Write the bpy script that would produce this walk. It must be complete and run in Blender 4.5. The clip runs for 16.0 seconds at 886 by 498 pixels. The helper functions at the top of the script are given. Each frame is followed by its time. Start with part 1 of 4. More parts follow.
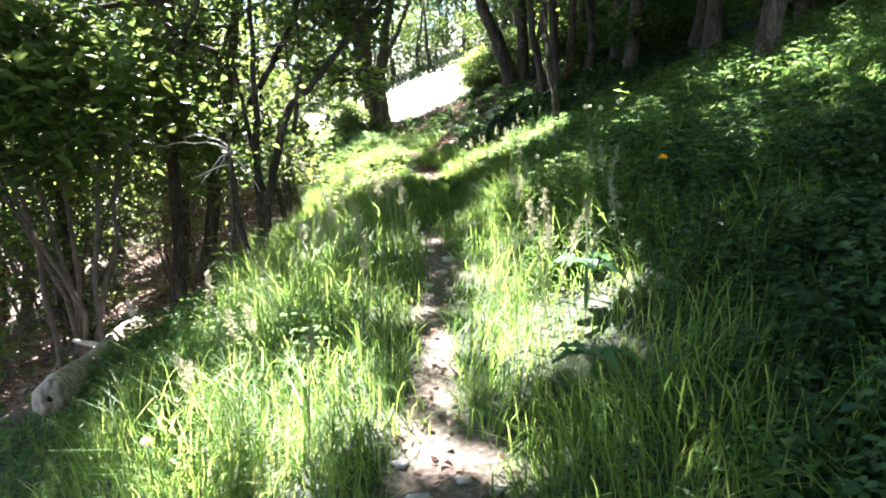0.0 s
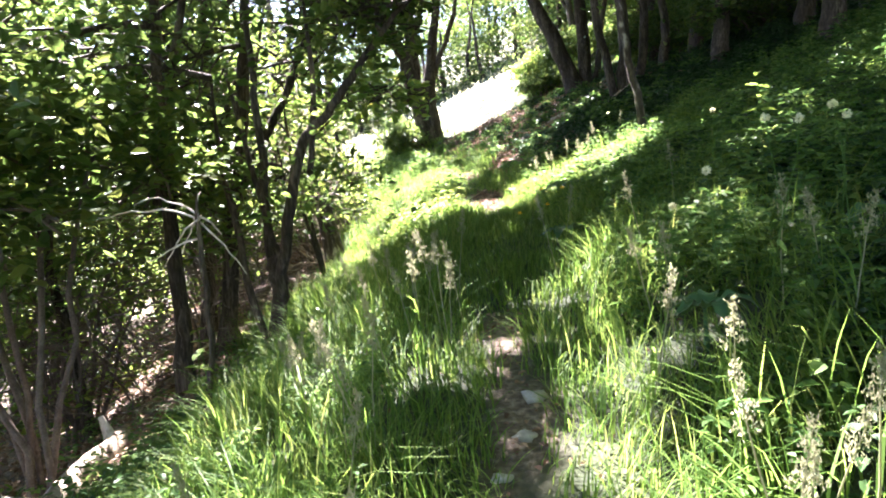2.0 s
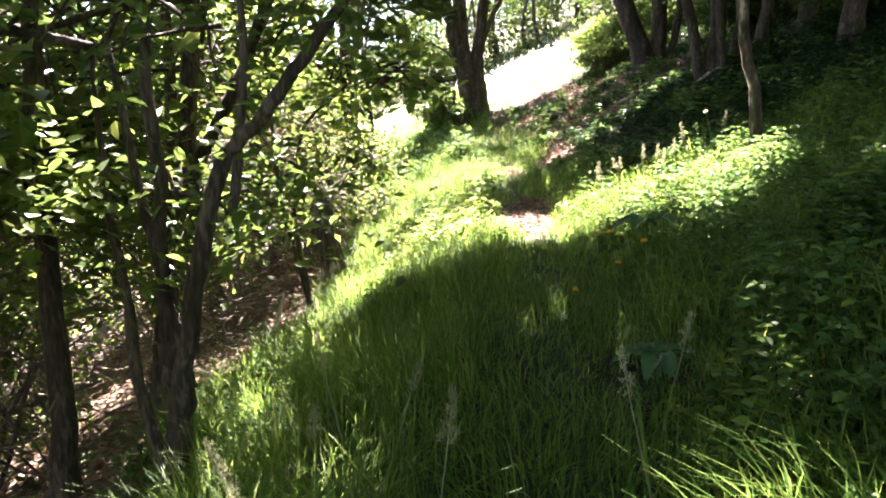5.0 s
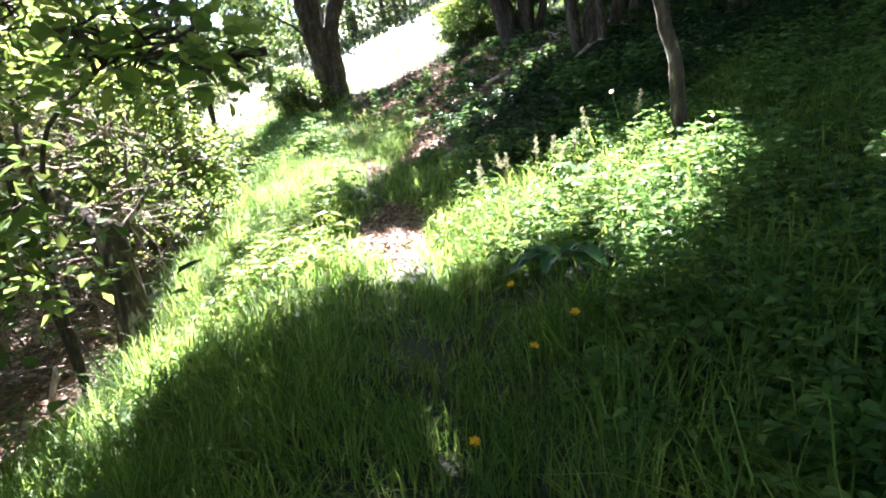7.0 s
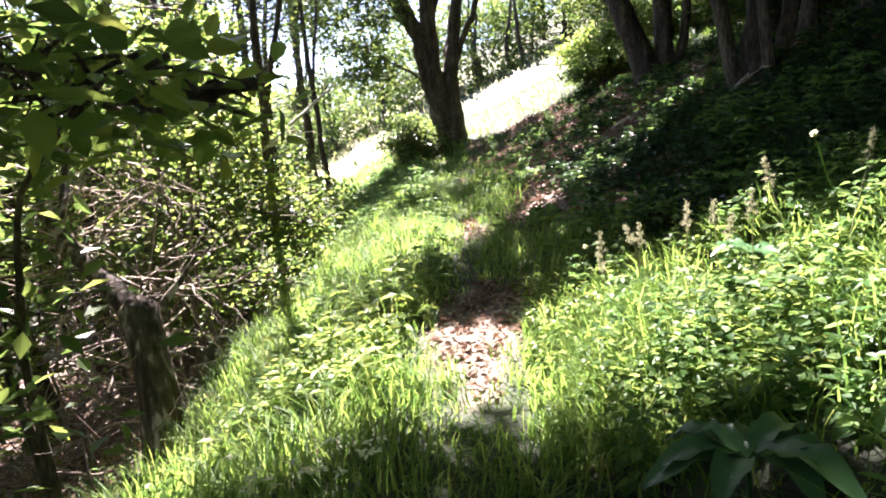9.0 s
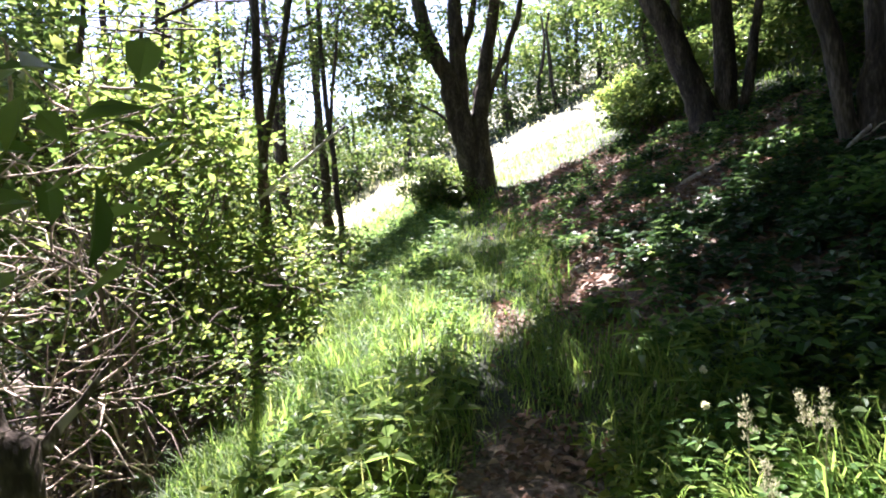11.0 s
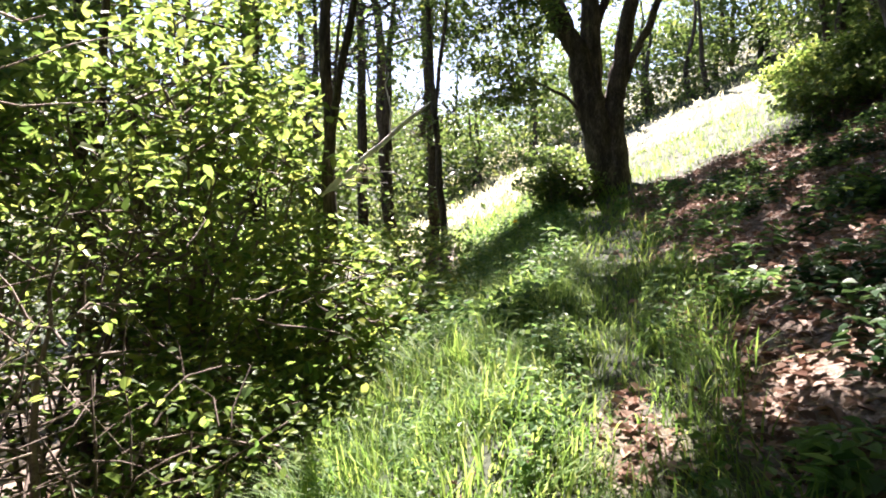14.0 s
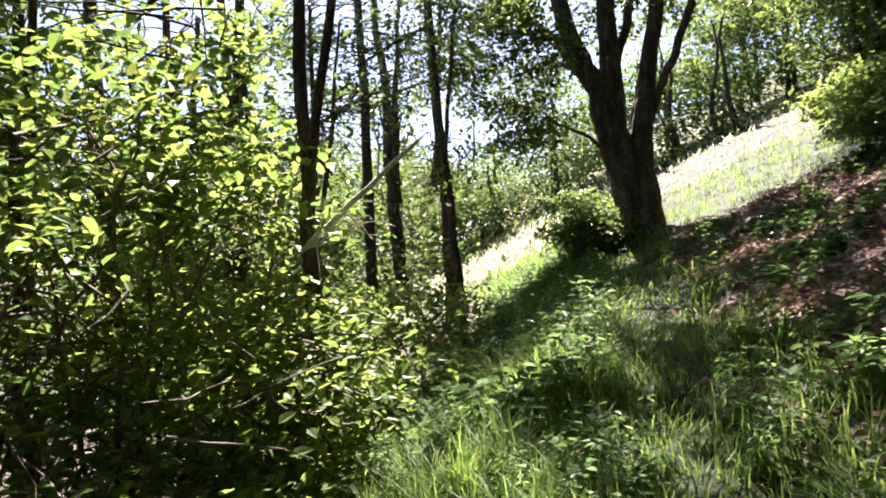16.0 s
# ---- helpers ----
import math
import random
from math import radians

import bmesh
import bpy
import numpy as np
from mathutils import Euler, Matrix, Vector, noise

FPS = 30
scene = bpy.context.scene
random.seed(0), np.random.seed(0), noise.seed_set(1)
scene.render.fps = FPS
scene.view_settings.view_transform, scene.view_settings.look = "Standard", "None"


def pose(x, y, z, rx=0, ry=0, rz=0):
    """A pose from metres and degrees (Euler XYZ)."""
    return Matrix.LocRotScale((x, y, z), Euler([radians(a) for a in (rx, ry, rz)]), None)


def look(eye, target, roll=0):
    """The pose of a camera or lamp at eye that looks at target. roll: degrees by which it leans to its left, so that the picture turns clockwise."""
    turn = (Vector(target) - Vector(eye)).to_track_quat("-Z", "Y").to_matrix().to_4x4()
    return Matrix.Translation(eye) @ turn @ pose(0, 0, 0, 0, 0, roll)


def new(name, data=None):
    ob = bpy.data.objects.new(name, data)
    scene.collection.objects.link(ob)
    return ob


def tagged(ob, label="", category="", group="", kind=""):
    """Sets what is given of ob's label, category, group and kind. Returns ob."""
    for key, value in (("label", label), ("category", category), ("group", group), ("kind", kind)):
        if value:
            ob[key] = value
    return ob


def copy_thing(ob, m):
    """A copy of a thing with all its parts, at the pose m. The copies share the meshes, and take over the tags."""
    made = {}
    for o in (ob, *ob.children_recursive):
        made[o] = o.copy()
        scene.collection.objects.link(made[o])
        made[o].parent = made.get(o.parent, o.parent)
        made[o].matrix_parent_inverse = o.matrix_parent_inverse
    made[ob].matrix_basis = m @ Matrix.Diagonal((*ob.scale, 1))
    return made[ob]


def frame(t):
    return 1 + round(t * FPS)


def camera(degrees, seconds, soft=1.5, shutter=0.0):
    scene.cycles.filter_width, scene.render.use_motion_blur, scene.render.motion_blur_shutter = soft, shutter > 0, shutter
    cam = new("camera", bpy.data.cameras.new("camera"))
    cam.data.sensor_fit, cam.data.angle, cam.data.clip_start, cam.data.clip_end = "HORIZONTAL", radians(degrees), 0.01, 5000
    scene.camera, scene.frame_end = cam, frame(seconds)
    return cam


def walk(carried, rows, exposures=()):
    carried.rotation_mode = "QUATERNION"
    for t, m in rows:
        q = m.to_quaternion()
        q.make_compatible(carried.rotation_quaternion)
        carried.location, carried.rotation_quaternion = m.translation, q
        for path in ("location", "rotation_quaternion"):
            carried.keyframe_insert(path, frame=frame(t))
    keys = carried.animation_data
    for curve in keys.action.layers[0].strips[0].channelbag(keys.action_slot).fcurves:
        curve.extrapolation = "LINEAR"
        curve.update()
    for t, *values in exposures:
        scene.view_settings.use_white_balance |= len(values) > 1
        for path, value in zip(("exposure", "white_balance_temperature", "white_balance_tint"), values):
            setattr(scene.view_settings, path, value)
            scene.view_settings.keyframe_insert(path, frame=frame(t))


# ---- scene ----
cam = camera(69.7, 16.0, soft=1.9)
ROWS = [
    (0, 0, 0, 1.4, 0, -7.32, 1.11),
    (0.5, 0.021, 0.519, 1.421, 3.28, -5.44, 1.51),
    (1, 0.007, 0.961, 1.398, 4.19, -6.27, 2.33),
    (1.5, 0, 1.466, 1.592, 4.99, -7.34, 4.84),
    (2, -0.038, 1.954, 1.678, 5.17, -6.16, 5.07),
    (2.5, -0.009, 2.415, 1.687, 4.5, -4.44, 5.08),
    (3, 0.047, 2.832, 1.747, 4.74, -6.45, 4.81),
    (3.2, 0.042, 2.979, 1.771, 5.95, -6.31, 3.35),
    (5.3, -0.047, 4.711, 2.19, 9.58, -9.54, 2.28),
    (5.5, -0.065, 4.928, 2.165, 7.94, -9.97, 2.48),
    (6, -0.054, 5.498, 2.236, 2.71, -12.43, 2.74),
    (6.5, -0.047, 5.905, 2.292, -2.02, -12.78, 2.96),
    (7, 0.025, 6.38, 2.309, -2.03, -11.36, 4.27),
    (7.5, 0.026, 6.93, 2.33, -1.17, -9.44, 5.09),
    (8, 0.117, 7.303, 2.392, 0.72, -9.03, 4.62),
    (8.5, 0.206, 7.653, 2.357, 4.6, -8.26, 4.89),
    (9, 0.242, 8.055, 2.387, 9.39, -6.63, 4.77),
    (9.5, 0.124, 8.533, 2.442, 10.53, -5.49, 4.61),
    (10, 0.07, 9.015, 2.464, 10.79, -5.45, 4.04),
    (10.2, 0.035, 9.216, 2.52, 11.39, -4.69, 4.01),
    (12.3, -0.137, 10.834, 2.729, 12.2, -2.4, 1.29),
    (12.5, -0.17, 11.053, 2.753, 13.11, -2.26, 1.19),
    (13, -0.189, 11.464, 2.761, 16.42, -0.66, 1.19),
    (13.5, -0.217, 11.825, 2.815, 20.08, -0.92, 1.61),
    (14, -0.327, 12.186, 2.855, 23.15, -3.4, 1.16),
    (14.5, -0.455, 12.543, 2.833, 24.09, -2.29, 1.87),
    (15, -0.497, 12.828, 2.861, 25.12, -4.7, 3.39),
    (15.5, -0.625, 13.21, 2.858, 25.03, -2.58, 3.07),
    (16, -0.712, 13.584, 2.858, 25.43, 1.59, 3.62),
]
walk(cam, [(t, pose(x, y, z, 90 + pitch, roll, yaw)) for t, x, y, z, yaw, pitch, roll in ROWS],
     [(0, 4.4, 5550, 25), (2, 4.5, 5750, 28), (3, 4.7, 6300, 35), (5.5, 4.35, 6000, 29), (7.0, 4.4, 5500, 26), (8.5, 3.95, 5900, 31), (10, 3.5, 5750, 30), (12.5, 3.5, 5550, 32), (14.5, 3.05, 6100, 28), (16, 2.85, 6000, 26)])

# ---- light ----
SUN_AZ, SUN_EL = radians(24), radians(50)   # left of the way ahead, above the horizon
SUN_DIR = Vector((-math.sin(SUN_AZ) * math.cos(SUN_EL), math.cos(SUN_AZ) * math.cos(SUN_EL), math.sin(SUN_EL)))
world = bpy.data.worlds.new("world")
scene.world = world
world.use_nodes = True
sky = world.node_tree.nodes.new("ShaderNodeTexSky")
sky.sky_type, sky.sun_disc = "NISHITA", False
sky.sun_elevation, sky.sun_rotation = SUN_EL, -SUN_AZ
world.node_tree.links.new(sky.outputs[0], world.node_tree.nodes["Background"].inputs[0])
world.node_tree.nodes["Background"].inputs[1].default_value = 0.04
sun = bpy.data.lights.new("sun", "SUN")
sun.energy, sun.angle, sun.color = 5.0, radians(0.6), (1.0, 0.92, 0.76)
sun_ob = new("sun", sun)
sun_ob.matrix_world = look(SUN_DIR * 60, (0, 0, 0))

# ---- materials ----
rng = np.random.default_rng(7)


def material(name):
    m = bpy.data.materials.new(name)
    m.use_nodes = True
    m.node_tree.nodes.clear()
    return m, m.node_tree.nodes, m.node_tree.links


def ramp(nodes, stops):
    r = nodes.new("ShaderNodeValToRGB")
    while len(r.color_ramp.elements) < len(stops):
        r.color_ramp.elements.new(0.5)
    for e, (p, c) in zip(r.color_ramp.elements, stops):
        e.position, e.color = p, (*c, 1)
    return r


def leaf_material(name, stops, through_part=0.4, rough=0.45, scale=9.0):
    """Thin leaf: glossy-diffuse upper face and light that shines through, varied leaf by leaf."""
    m, n, l = material(name)
    out = n.new("ShaderNodeOutputMaterial")
    geo = n.new("ShaderNodeNewGeometry")
    tex = n.new("ShaderNodeTexNoise")
    tex.inputs["Scale"].default_value = scale
    co = n.new("ShaderNodeTexCoord")
    l.new(co.outputs["Object"], tex.inputs["Vector"])
    add = n.new("ShaderNodeMath")
    add.operation = "MULTIPLY_ADD"
    l.new(geo.outputs["Random Per Island"], add.inputs[0])
    add.inputs[1].default_value = 0.7
    mul = n.new("ShaderNodeMath")
    mul.operation = "MULTIPLY"
    mul.inputs[1].default_value = 0.35
    l.new(tex.outputs["Fac"], mul.inputs[0])
    l.new(mul.outputs[0], add.inputs[2])
    r = ramp(n, stops)
    l.new(add.outputs[0], r.inputs[0])
    p = n.new("ShaderNodeBsdfPrincipled")
    p.inputs["Roughness"].default_value = rough
    p.inputs["Specular IOR Level"].default_value = 0.16
    l.new(r.outputs[0], p.inputs["Base Color"])
    tr = n.new("ShaderNodeBsdfTranslucent")
    hsv = n.new("ShaderNodeHueSaturation")
    hsv.inputs["Hue"].default_value, hsv.inputs["Saturation"].default_value, hsv.inputs["Value"].default_value = 0.48, 1.0, 1.9
    l.new(r.outputs[0], hsv.inputs["Color"])
    l.new(hsv.outputs[0], tr.inputs["Color"])
    mix = n.new("ShaderNodeMixShader")
    mix.inputs[0].default_value = through_part
    l.new(p.outputs[0], mix.inputs[1])
    l.new(tr.outputs[0], mix.inputs[2])
    l.new(mix.outputs[0], out.inputs[0])
    return m


def solid_material(name, stops, scale, rough=0.85, bump=0.4, stretch=(1, 1, 1), fine=6.0):
    """Two scales of noise in the colour, and a bump."""
    m, n, l = material(name)
    out = n.new("ShaderNodeOutputMaterial")
    co = n.new("ShaderNodeTexCoord")
    mp = n.new("ShaderNodeMapping")
    mp.inputs["Scale"].default_value = stretch
    l.new(co.outputs["Object"], mp.inputs[0])
    a, b = n.new("ShaderNodeTexNoise"), n.new("ShaderNodeTexNoise")
    for tex, s, d in ((a, scale, 4.0), (b, scale * fine, 6.0)):
        tex.inputs["Scale"].default_value, tex.inputs["Detail"].default_value = s, d
        l.new(mp.outputs[0], tex.inputs["Vector"])
    mix = n.new("ShaderNodeMath")
    mix.operation = "MULTIPLY_ADD"
    mix.inputs[1].default_value = 0.5
    half = n.new("ShaderNodeMath")
    half.operation = "MULTIPLY"
    half.inputs[1].default_value = 0.5
    l.new(a.outputs["Fac"], mix.inputs[0])
    l.new(b.outputs["Fac"], half.inputs[0])
    l.new(half.outputs[0], mix.inputs[2])
    r = ramp(n, stops)
    l.new(mix.outputs[0], r.inputs[0])
    p = n.new("ShaderNodeBsdfPrincipled")
    p.inputs["Roughness"].default_value = rough
    p.inputs["Specular IOR Level"].default_value = 0.25
    l.new(r.outputs[0], p.inputs["Base Color"])
    bp = n.new("ShaderNodeBump")
    bp.inputs["Strength"].default_value, bp.inputs["Distance"].default_value = bump, 0.03
    l.new(mix.outputs[0], bp.inputs["Height"])
    l.new(bp.outputs[0], p.inputs["Normal"])
    l.new(p.outputs[0], out.inputs[0])
    return m


GRASS = leaf_material("grass_blade", [(0.1, (0.028, 0.075, 0.012)), (0.5, (0.085, 0.165, 0.028)), (0.8, (0.15, 0.225, 0.045)), (1.0, (0.26, 0.26, 0.09))], 0.52, 0.55, 1.2)
HERB = leaf_material("herb_leaf", [(0.1, (0.025, 0.07, 0.018)), (0.6, (0.075, 0.15, 0.036)), (1.0, (0.15, 0.22, 0.055))], 0.45, 0.5, 2.0)
# Darker copy of the herb leaf: the bank's shade is in its colour.
SHADED_HERB = leaf_material("shaded_herb_leaf", [(0.1, (0.012, 0.034, 0.012)), (0.6, (0.026, 0.062, 0.02)), (1.0, (0.06, 0.105, 0.032))], 0.2, 0.42, 2.0)
FOLIAGE = leaf_material("tree_leaf", [(0.1, (0.03, 0.065, 0.015)), (0.6, (0.07, 0.12, 0.026)), (1.0, (0.15, 0.185, 0.04))], 0.45, 0.4, 0.8)
SHRUB = leaf_material("shrub_leaf", [(0.1, (0.04, 0.09, 0.018)), (0.6, (0.105, 0.17, 0.032)), (1.0, (0.21, 0.245, 0.05))], 0.52, 0.45, 1.5)
DOCK = leaf_material("dock_leaf", [(0.2, (0.035, 0.095, 0.04)), (1.0, (0.075, 0.15, 0.06))], 0.25, 0.3, 14.0)
SEED = leaf_material("seed_head", [(0.1, (0.14, 0.16, 0.08)), (1.0, (0.32, 0.31, 0.2))], 0.3, 0.7, 5.0)
LITTER = leaf_material("dead_leaf", [(0.1, (0.06, 0.034, 0.02)), (0.5, (0.2, 0.125, 0.08)), (1.0, (0.42, 0.31, 0.22))], 0.1, 0.7, 3.0)
YELLOW = leaf_material("yellow_petal", [(0.1, (0.7, 0.42, 0.01)), (1.0, (0.8, 0.55, 0.02))], 0.3, 0.5, 20.0)
CREAM = leaf_material("cream_flower", [(0.1, (0.5, 0.5, 0.3)), (1.0, (0.75, 0.75, 0.55))], 0.3, 0.6, 20.0)
BARK = solid_material("bark", [(0.34, (0.016, 0.012, 0.009)), (0.5, (0.055, 0.041, 0.03)), (0.66, (0.16, 0.125, 0.095))], 7.0, 0.9, 1.0, (1, 1, 0.22))
PALE = solid_material("weathered_wood", [(0.36, (0.13, 0.09, 0.06)), (0.5, (0.36, 0.29, 0.22)), (0.62, (0.55, 0.47, 0.39))], 6.0, 0.8, 0.6, (1, 1, 0.4))
TWIG = solid_material("twig_bark", [(0.3, (0.05, 0.036, 0.027)), (0.7, (0.2, 0.155, 0.12))], 12.0, 0.85, 0.3)
BLEACHED = solid_material("bleached_wood", [(0.36, (0.3, 0.26, 0.21)), (0.5, (0.55, 0.49, 0.42)), (0.62, (0.68, 0.63, 0.56))], 8.0, 0.8, 0.4, (1, 1, 0.4))
# Lighter copy of the grass: glaring sunlight is put into its colour.
SUNLIT_MEADOW = leaf_material("sunlit_meadow_grass", [(0.1, (0.28, 0.31, 0.13)), (0.5, (0.42, 0.42, 0.22)), (1.0, (0.58, 0.55, 0.38))], 0.45, 0.6, 0.8)
PEELING = solid_material("peeling_bark", [(0.42, (0.035, 0.026, 0.019)), (0.53, (0.1, 0.075, 0.055)), (0.61, (0.42, 0.35, 0.28))], 3.5, 0.9, 1.0, (1, 1, 0.35), 5.0)
STONE = solid_material("stone", [(0.3, (0.25, 0.23, 0.2)), (0.7, (0.45, 0.42, 0.37))], 9.0, 0.8, 0.4)


def ground_material():
    m, n, l = material("woodland_soil")
    out = n.new("ShaderNodeOutputMaterial")
    co = n.new("ShaderNodeTexCoord")
    at = n.new("ShaderNodeAttribute")
    at.attribute_name = "bare"
    a, b = n.new("ShaderNodeTexNoise"), n.new("ShaderNodeTexNoise")
    for tex, s in ((a, 2.5), (b, 30.0)):
        tex.inputs["Scale"].default_value, tex.inputs["Detail"].default_value = s, 6.0
        l.new(co.outputs["Object"], tex.inputs["Vector"])
    # Mossy soil, its colour darkened further for the shade beneath the plants.
    shaded_moss = ramp(n, [(0.3, (0.012, 0.015, 0.007)), (0.5, (0.022, 0.032, 0.01)), (0.7, (0.045, 0.06, 0.018))])
    soil = ramp(n, [(0.3, (0.055, 0.038, 0.026)), (0.5, (0.13, 0.096, 0.066)), (0.7, (0.25, 0.195, 0.145))])
    l.new(a.outputs["Fac"], shaded_moss.inputs[0])
    l.new(b.outputs["Fac"], soil.inputs[0])
    mix = n.new("ShaderNodeMix")
    mix.data_type = "RGBA"
    l.new(at.outputs["Fac"], mix.inputs[0])
    l.new(shaded_moss.outputs[0], mix.inputs[6])
    l.new(soil.outputs[0], mix.inputs[7])
    p = n.new("ShaderNodeBsdfPrincipled")
    p.inputs["Roughness"].default_value = 0.95
    l.new(mix.outputs[2], p.inputs["Base Color"])
    bp = n.new("ShaderNodeBump")
    bp.inputs["Strength"].default_value, bp.inputs["Distance"].default_value = 0.8, 0.03
    l.new(b.outputs["Fac"], bp.inputs["Height"])
    l.new(bp.outputs[0], p.inputs["Normal"])
    l.new(p.outputs[0], out.inputs[0])
    return m


SOIL = ground_material()

# ---- the lie of the land: a path along a hillside that falls to the left ----
PATH_Y = [-10, 0, 2.4, 4, 5.2, 9, 12.7, 15.5, 23.5, 30, 45, 90]
PATH_Z = [-1.0, 0, 0.36, 0.62, 0.82, 1.08, 1.22, 1.74, 2.45, 3.1, 5.2, 13]
PATH_X = [0.1, 0.0, -0.05, -0.03, -0.08, 0.0, -0.35, -0.75, -2.0, -4.0, -9, -22]


def wave(x, y, s, k):
    """Smooth unevenness between about -1 and 1, s metres wide."""
    a = np.sin(x / s * 2.1 + k) * np.cos(y / s * 1.7 - k * 1.3)
    b = np.sin((x * 0.8 + y * 0.6) / s * 3.7 + k * 2.1) * np.cos((x * 0.6 - y * 0.8) / s * 3.1 + k)
    return 0.6 * a + 0.4 * b


def path_x(y):
    return np.interp(y, PATH_Y, PATH_X)


def land(x, y):
    x, y = np.asarray(x, float), np.asarray(y, float)
    z = sum(np.interp(y + d, PATH_Y, PATH_Z) for d in (-1, 0, 1)) / 3
    dx = x - path_x(y)
    right, left = np.maximum(dx - 0.35, 0), np.maximum(-dx - 0.45, 0)
    z = z + 0.40 * right - 0.06 * np.maximum(right - 6, 0) - 0.2 * np.maximum(right - 25, 0)
    z = z - 0.43 * left + 0.14 * np.maximum(left - 5, 0) + 0.1 * np.maximum(left - 14, 0)
    calm = np.clip(np.abs(dx) / 1.2, 0.15, 1)
    return z + calm * (0.07 * wave(x, y, 1.1, 1.0) + 0.10 * wave(x, y, 3.5, 2.0))


def bareness(x, y):
    """How far the soil shows: the worn path, the litter under the trees."""
    dx = x - path_x(y)
    width = 0.12 + 0.08 * wave(x * 0, y, 0.9, 3.0) + 0.05 * wave(x, y, 0.22, 2.0) + 0.07 * (y < 2.3) - 0.5 * (((y > 5.7) & (y < 11.4)) | ((y > 13.7) & (y < 15.0)) | (y > 16))
    b = np.clip((width - np.abs(dx + 0.06 * wave(x * 0, y, 0.6, 5.0))) / 0.08, 0, 1) * (y < 17)
    b = np.maximum(b, np.clip(1.2 - np.hypot((x + 0.33) / 0.42, (y - 12.7) / 0.95), 0, 1) * 2)
    b = np.maximum(b, np.clip(1.2 - np.hypot((x + 0.65) / 0.3, (y - 15.4) / 0.35), 0, 1) * 0.8)
    b = np.maximum(b, np.clip(1.3 - np.hypot((x + 1.75) / 0.55, (y - 2.1) / 0.6), 0, 1))
    edge = np.minimum(np.minimum(dx - 0.45, (5.8 - dx)), np.minimum((y - 13.7) * 0.7, (27.5 - y) * 0.6)) + 0.38 * wave(x, y, 0.8, 4.0)
    b = np.maximum(b, np.clip(edge * 3, 0, 1))
    hollow = np.clip((-dx - 2.6 + 0.5 * wave(x, y, 1.5, 6.0)) / 0.8, 0, 1) * np.clip((34 - y) / 6, 0, 1)
    return np.clip(np.maximum(b, hollow), 0, 1)


def put(name, me, mat, parent=None, label="", category="", group="", kind=""):
    ob = new(name, me)
    me.materials.append(mat)
    if parent is not None:
        ob.parent = parent
    return tagged(ob, label, category, group, kind)


def fast_mesh(name, verts, loops, totals, smooth=False):
    me = bpy.data.meshes.new(name)
    verts = np.asarray(verts, np.float32).reshape(-1, 3)
    loops, totals = np.asarray(loops, np.int32).ravel(), np.asarray(totals, np.int32).ravel()
    me.vertices.add(len(verts))
    me.vertices.foreach_set("co", verts.ravel())
    me.loops.add(len(loops))
    me.loops.foreach_set("vertex_index", loops)
    me.polygons.add(len(totals))
    me.polygons.foreach_set("loop_start", np.concatenate([[0], np.cumsum(totals)[:-1]]).astype(np.int32))
    me.polygons.foreach_set("loop_total", totals)
    me.polygons.foreach_set("use_smooth", np.full(len(totals), smooth))
    me.update(calc_edges=True)
    return me


def warp(a, b, n, mid, fine):
    """n steps from a to b, closest together about mid."""
    u = np.linspace(np.arcsinh((a - mid) / fine), np.arcsinh((b - mid) / fine), n)
    return mid + fine * np.sinh(u)


gx, gy = warp(-300, 300, 330, -0.3, 5.0), warp(-200, 500, 360, 8.0, 9.0)
GX, GY = np.meshgrid(gx, gy)
GZ = land(GX, GY)
i = np.arange(len(gy) - 1)[:, None] * len(gx) + np.arange(len(gx) - 1)[None]
quads = np.stack([i, i + 1, i + 1 + len(gx), i + len(gx)], -1).reshape(-1, 4)
me = fast_mesh("ground", np.stack([GX, GY, GZ], -1), quads, np.full(len(quads), 4), True)
att = me.attributes.new("bare", "FLOAT", "POINT")
att.data.foreach_set("value", bareness(GX, GY).astype(np.float32).ravel())
put("ground", me, SOIL, None, "uneven hillside soil with a narrow worn footpath", "ground", "", "structure")

# ---- leaves and blades ----


def unit(v):
    return v / np.maximum(np.linalg.norm(v, axis=-1, keepdims=True), 1e-9)


def leaf_arrays(P, axis, normal, length, width, fold=0.12, droop=0.1):
    """Folded pointed leaves: six corners and two quads each."""
    axis = unit(axis)
    side = unit(np.cross(axis, normal))
    nor = np.cross(side, axis)
    L, W = np.asarray(length)[:, None], np.asarray(width)[:, None]
    up = nor * W * fold
    V = np.stack([P, P + axis * L * 0.28 + side * W * 0.46 + up, P + axis * L * 0.66 + side * W * 0.38 + up - nor * L * droop * 0.4,
                  P + axis * L - nor * L * droop, P + axis * L * 0.66 - side * W * 0.38 + up - nor * L * droop * 0.4, P + axis * L * 0.28 - side * W * 0.46 + up], 1)
    return V


def leaf_mesh(name, V):
    n = len(V)
    base = np.arange(n)[:, None] * 6
    loops = np.concatenate([base + [0, 1, 2, 3], base + [0, 3, 4, 5]], 1)
    return fast_mesh(name, V, loops, np.full(2 * n, 4))


def coarse_leaf_mesh(name, V):
    """One folded quad a leaf, for crowns that stay far off."""
    n = len(V)
    Q = np.stack([V[:, 0], (V[:, 1] + V[:, 2]) / 2, V[:, 3], (V[:, 4] + V[:, 5]) / 2], 1)
    return fast_mesh(name, Q, np.arange(4 * n), np.full(n, 4))


def random_dirs(n, flat=1.0):
    v = rng.normal(size=(n, 3))
    v[:, 2] *= flat
    return unit(v)


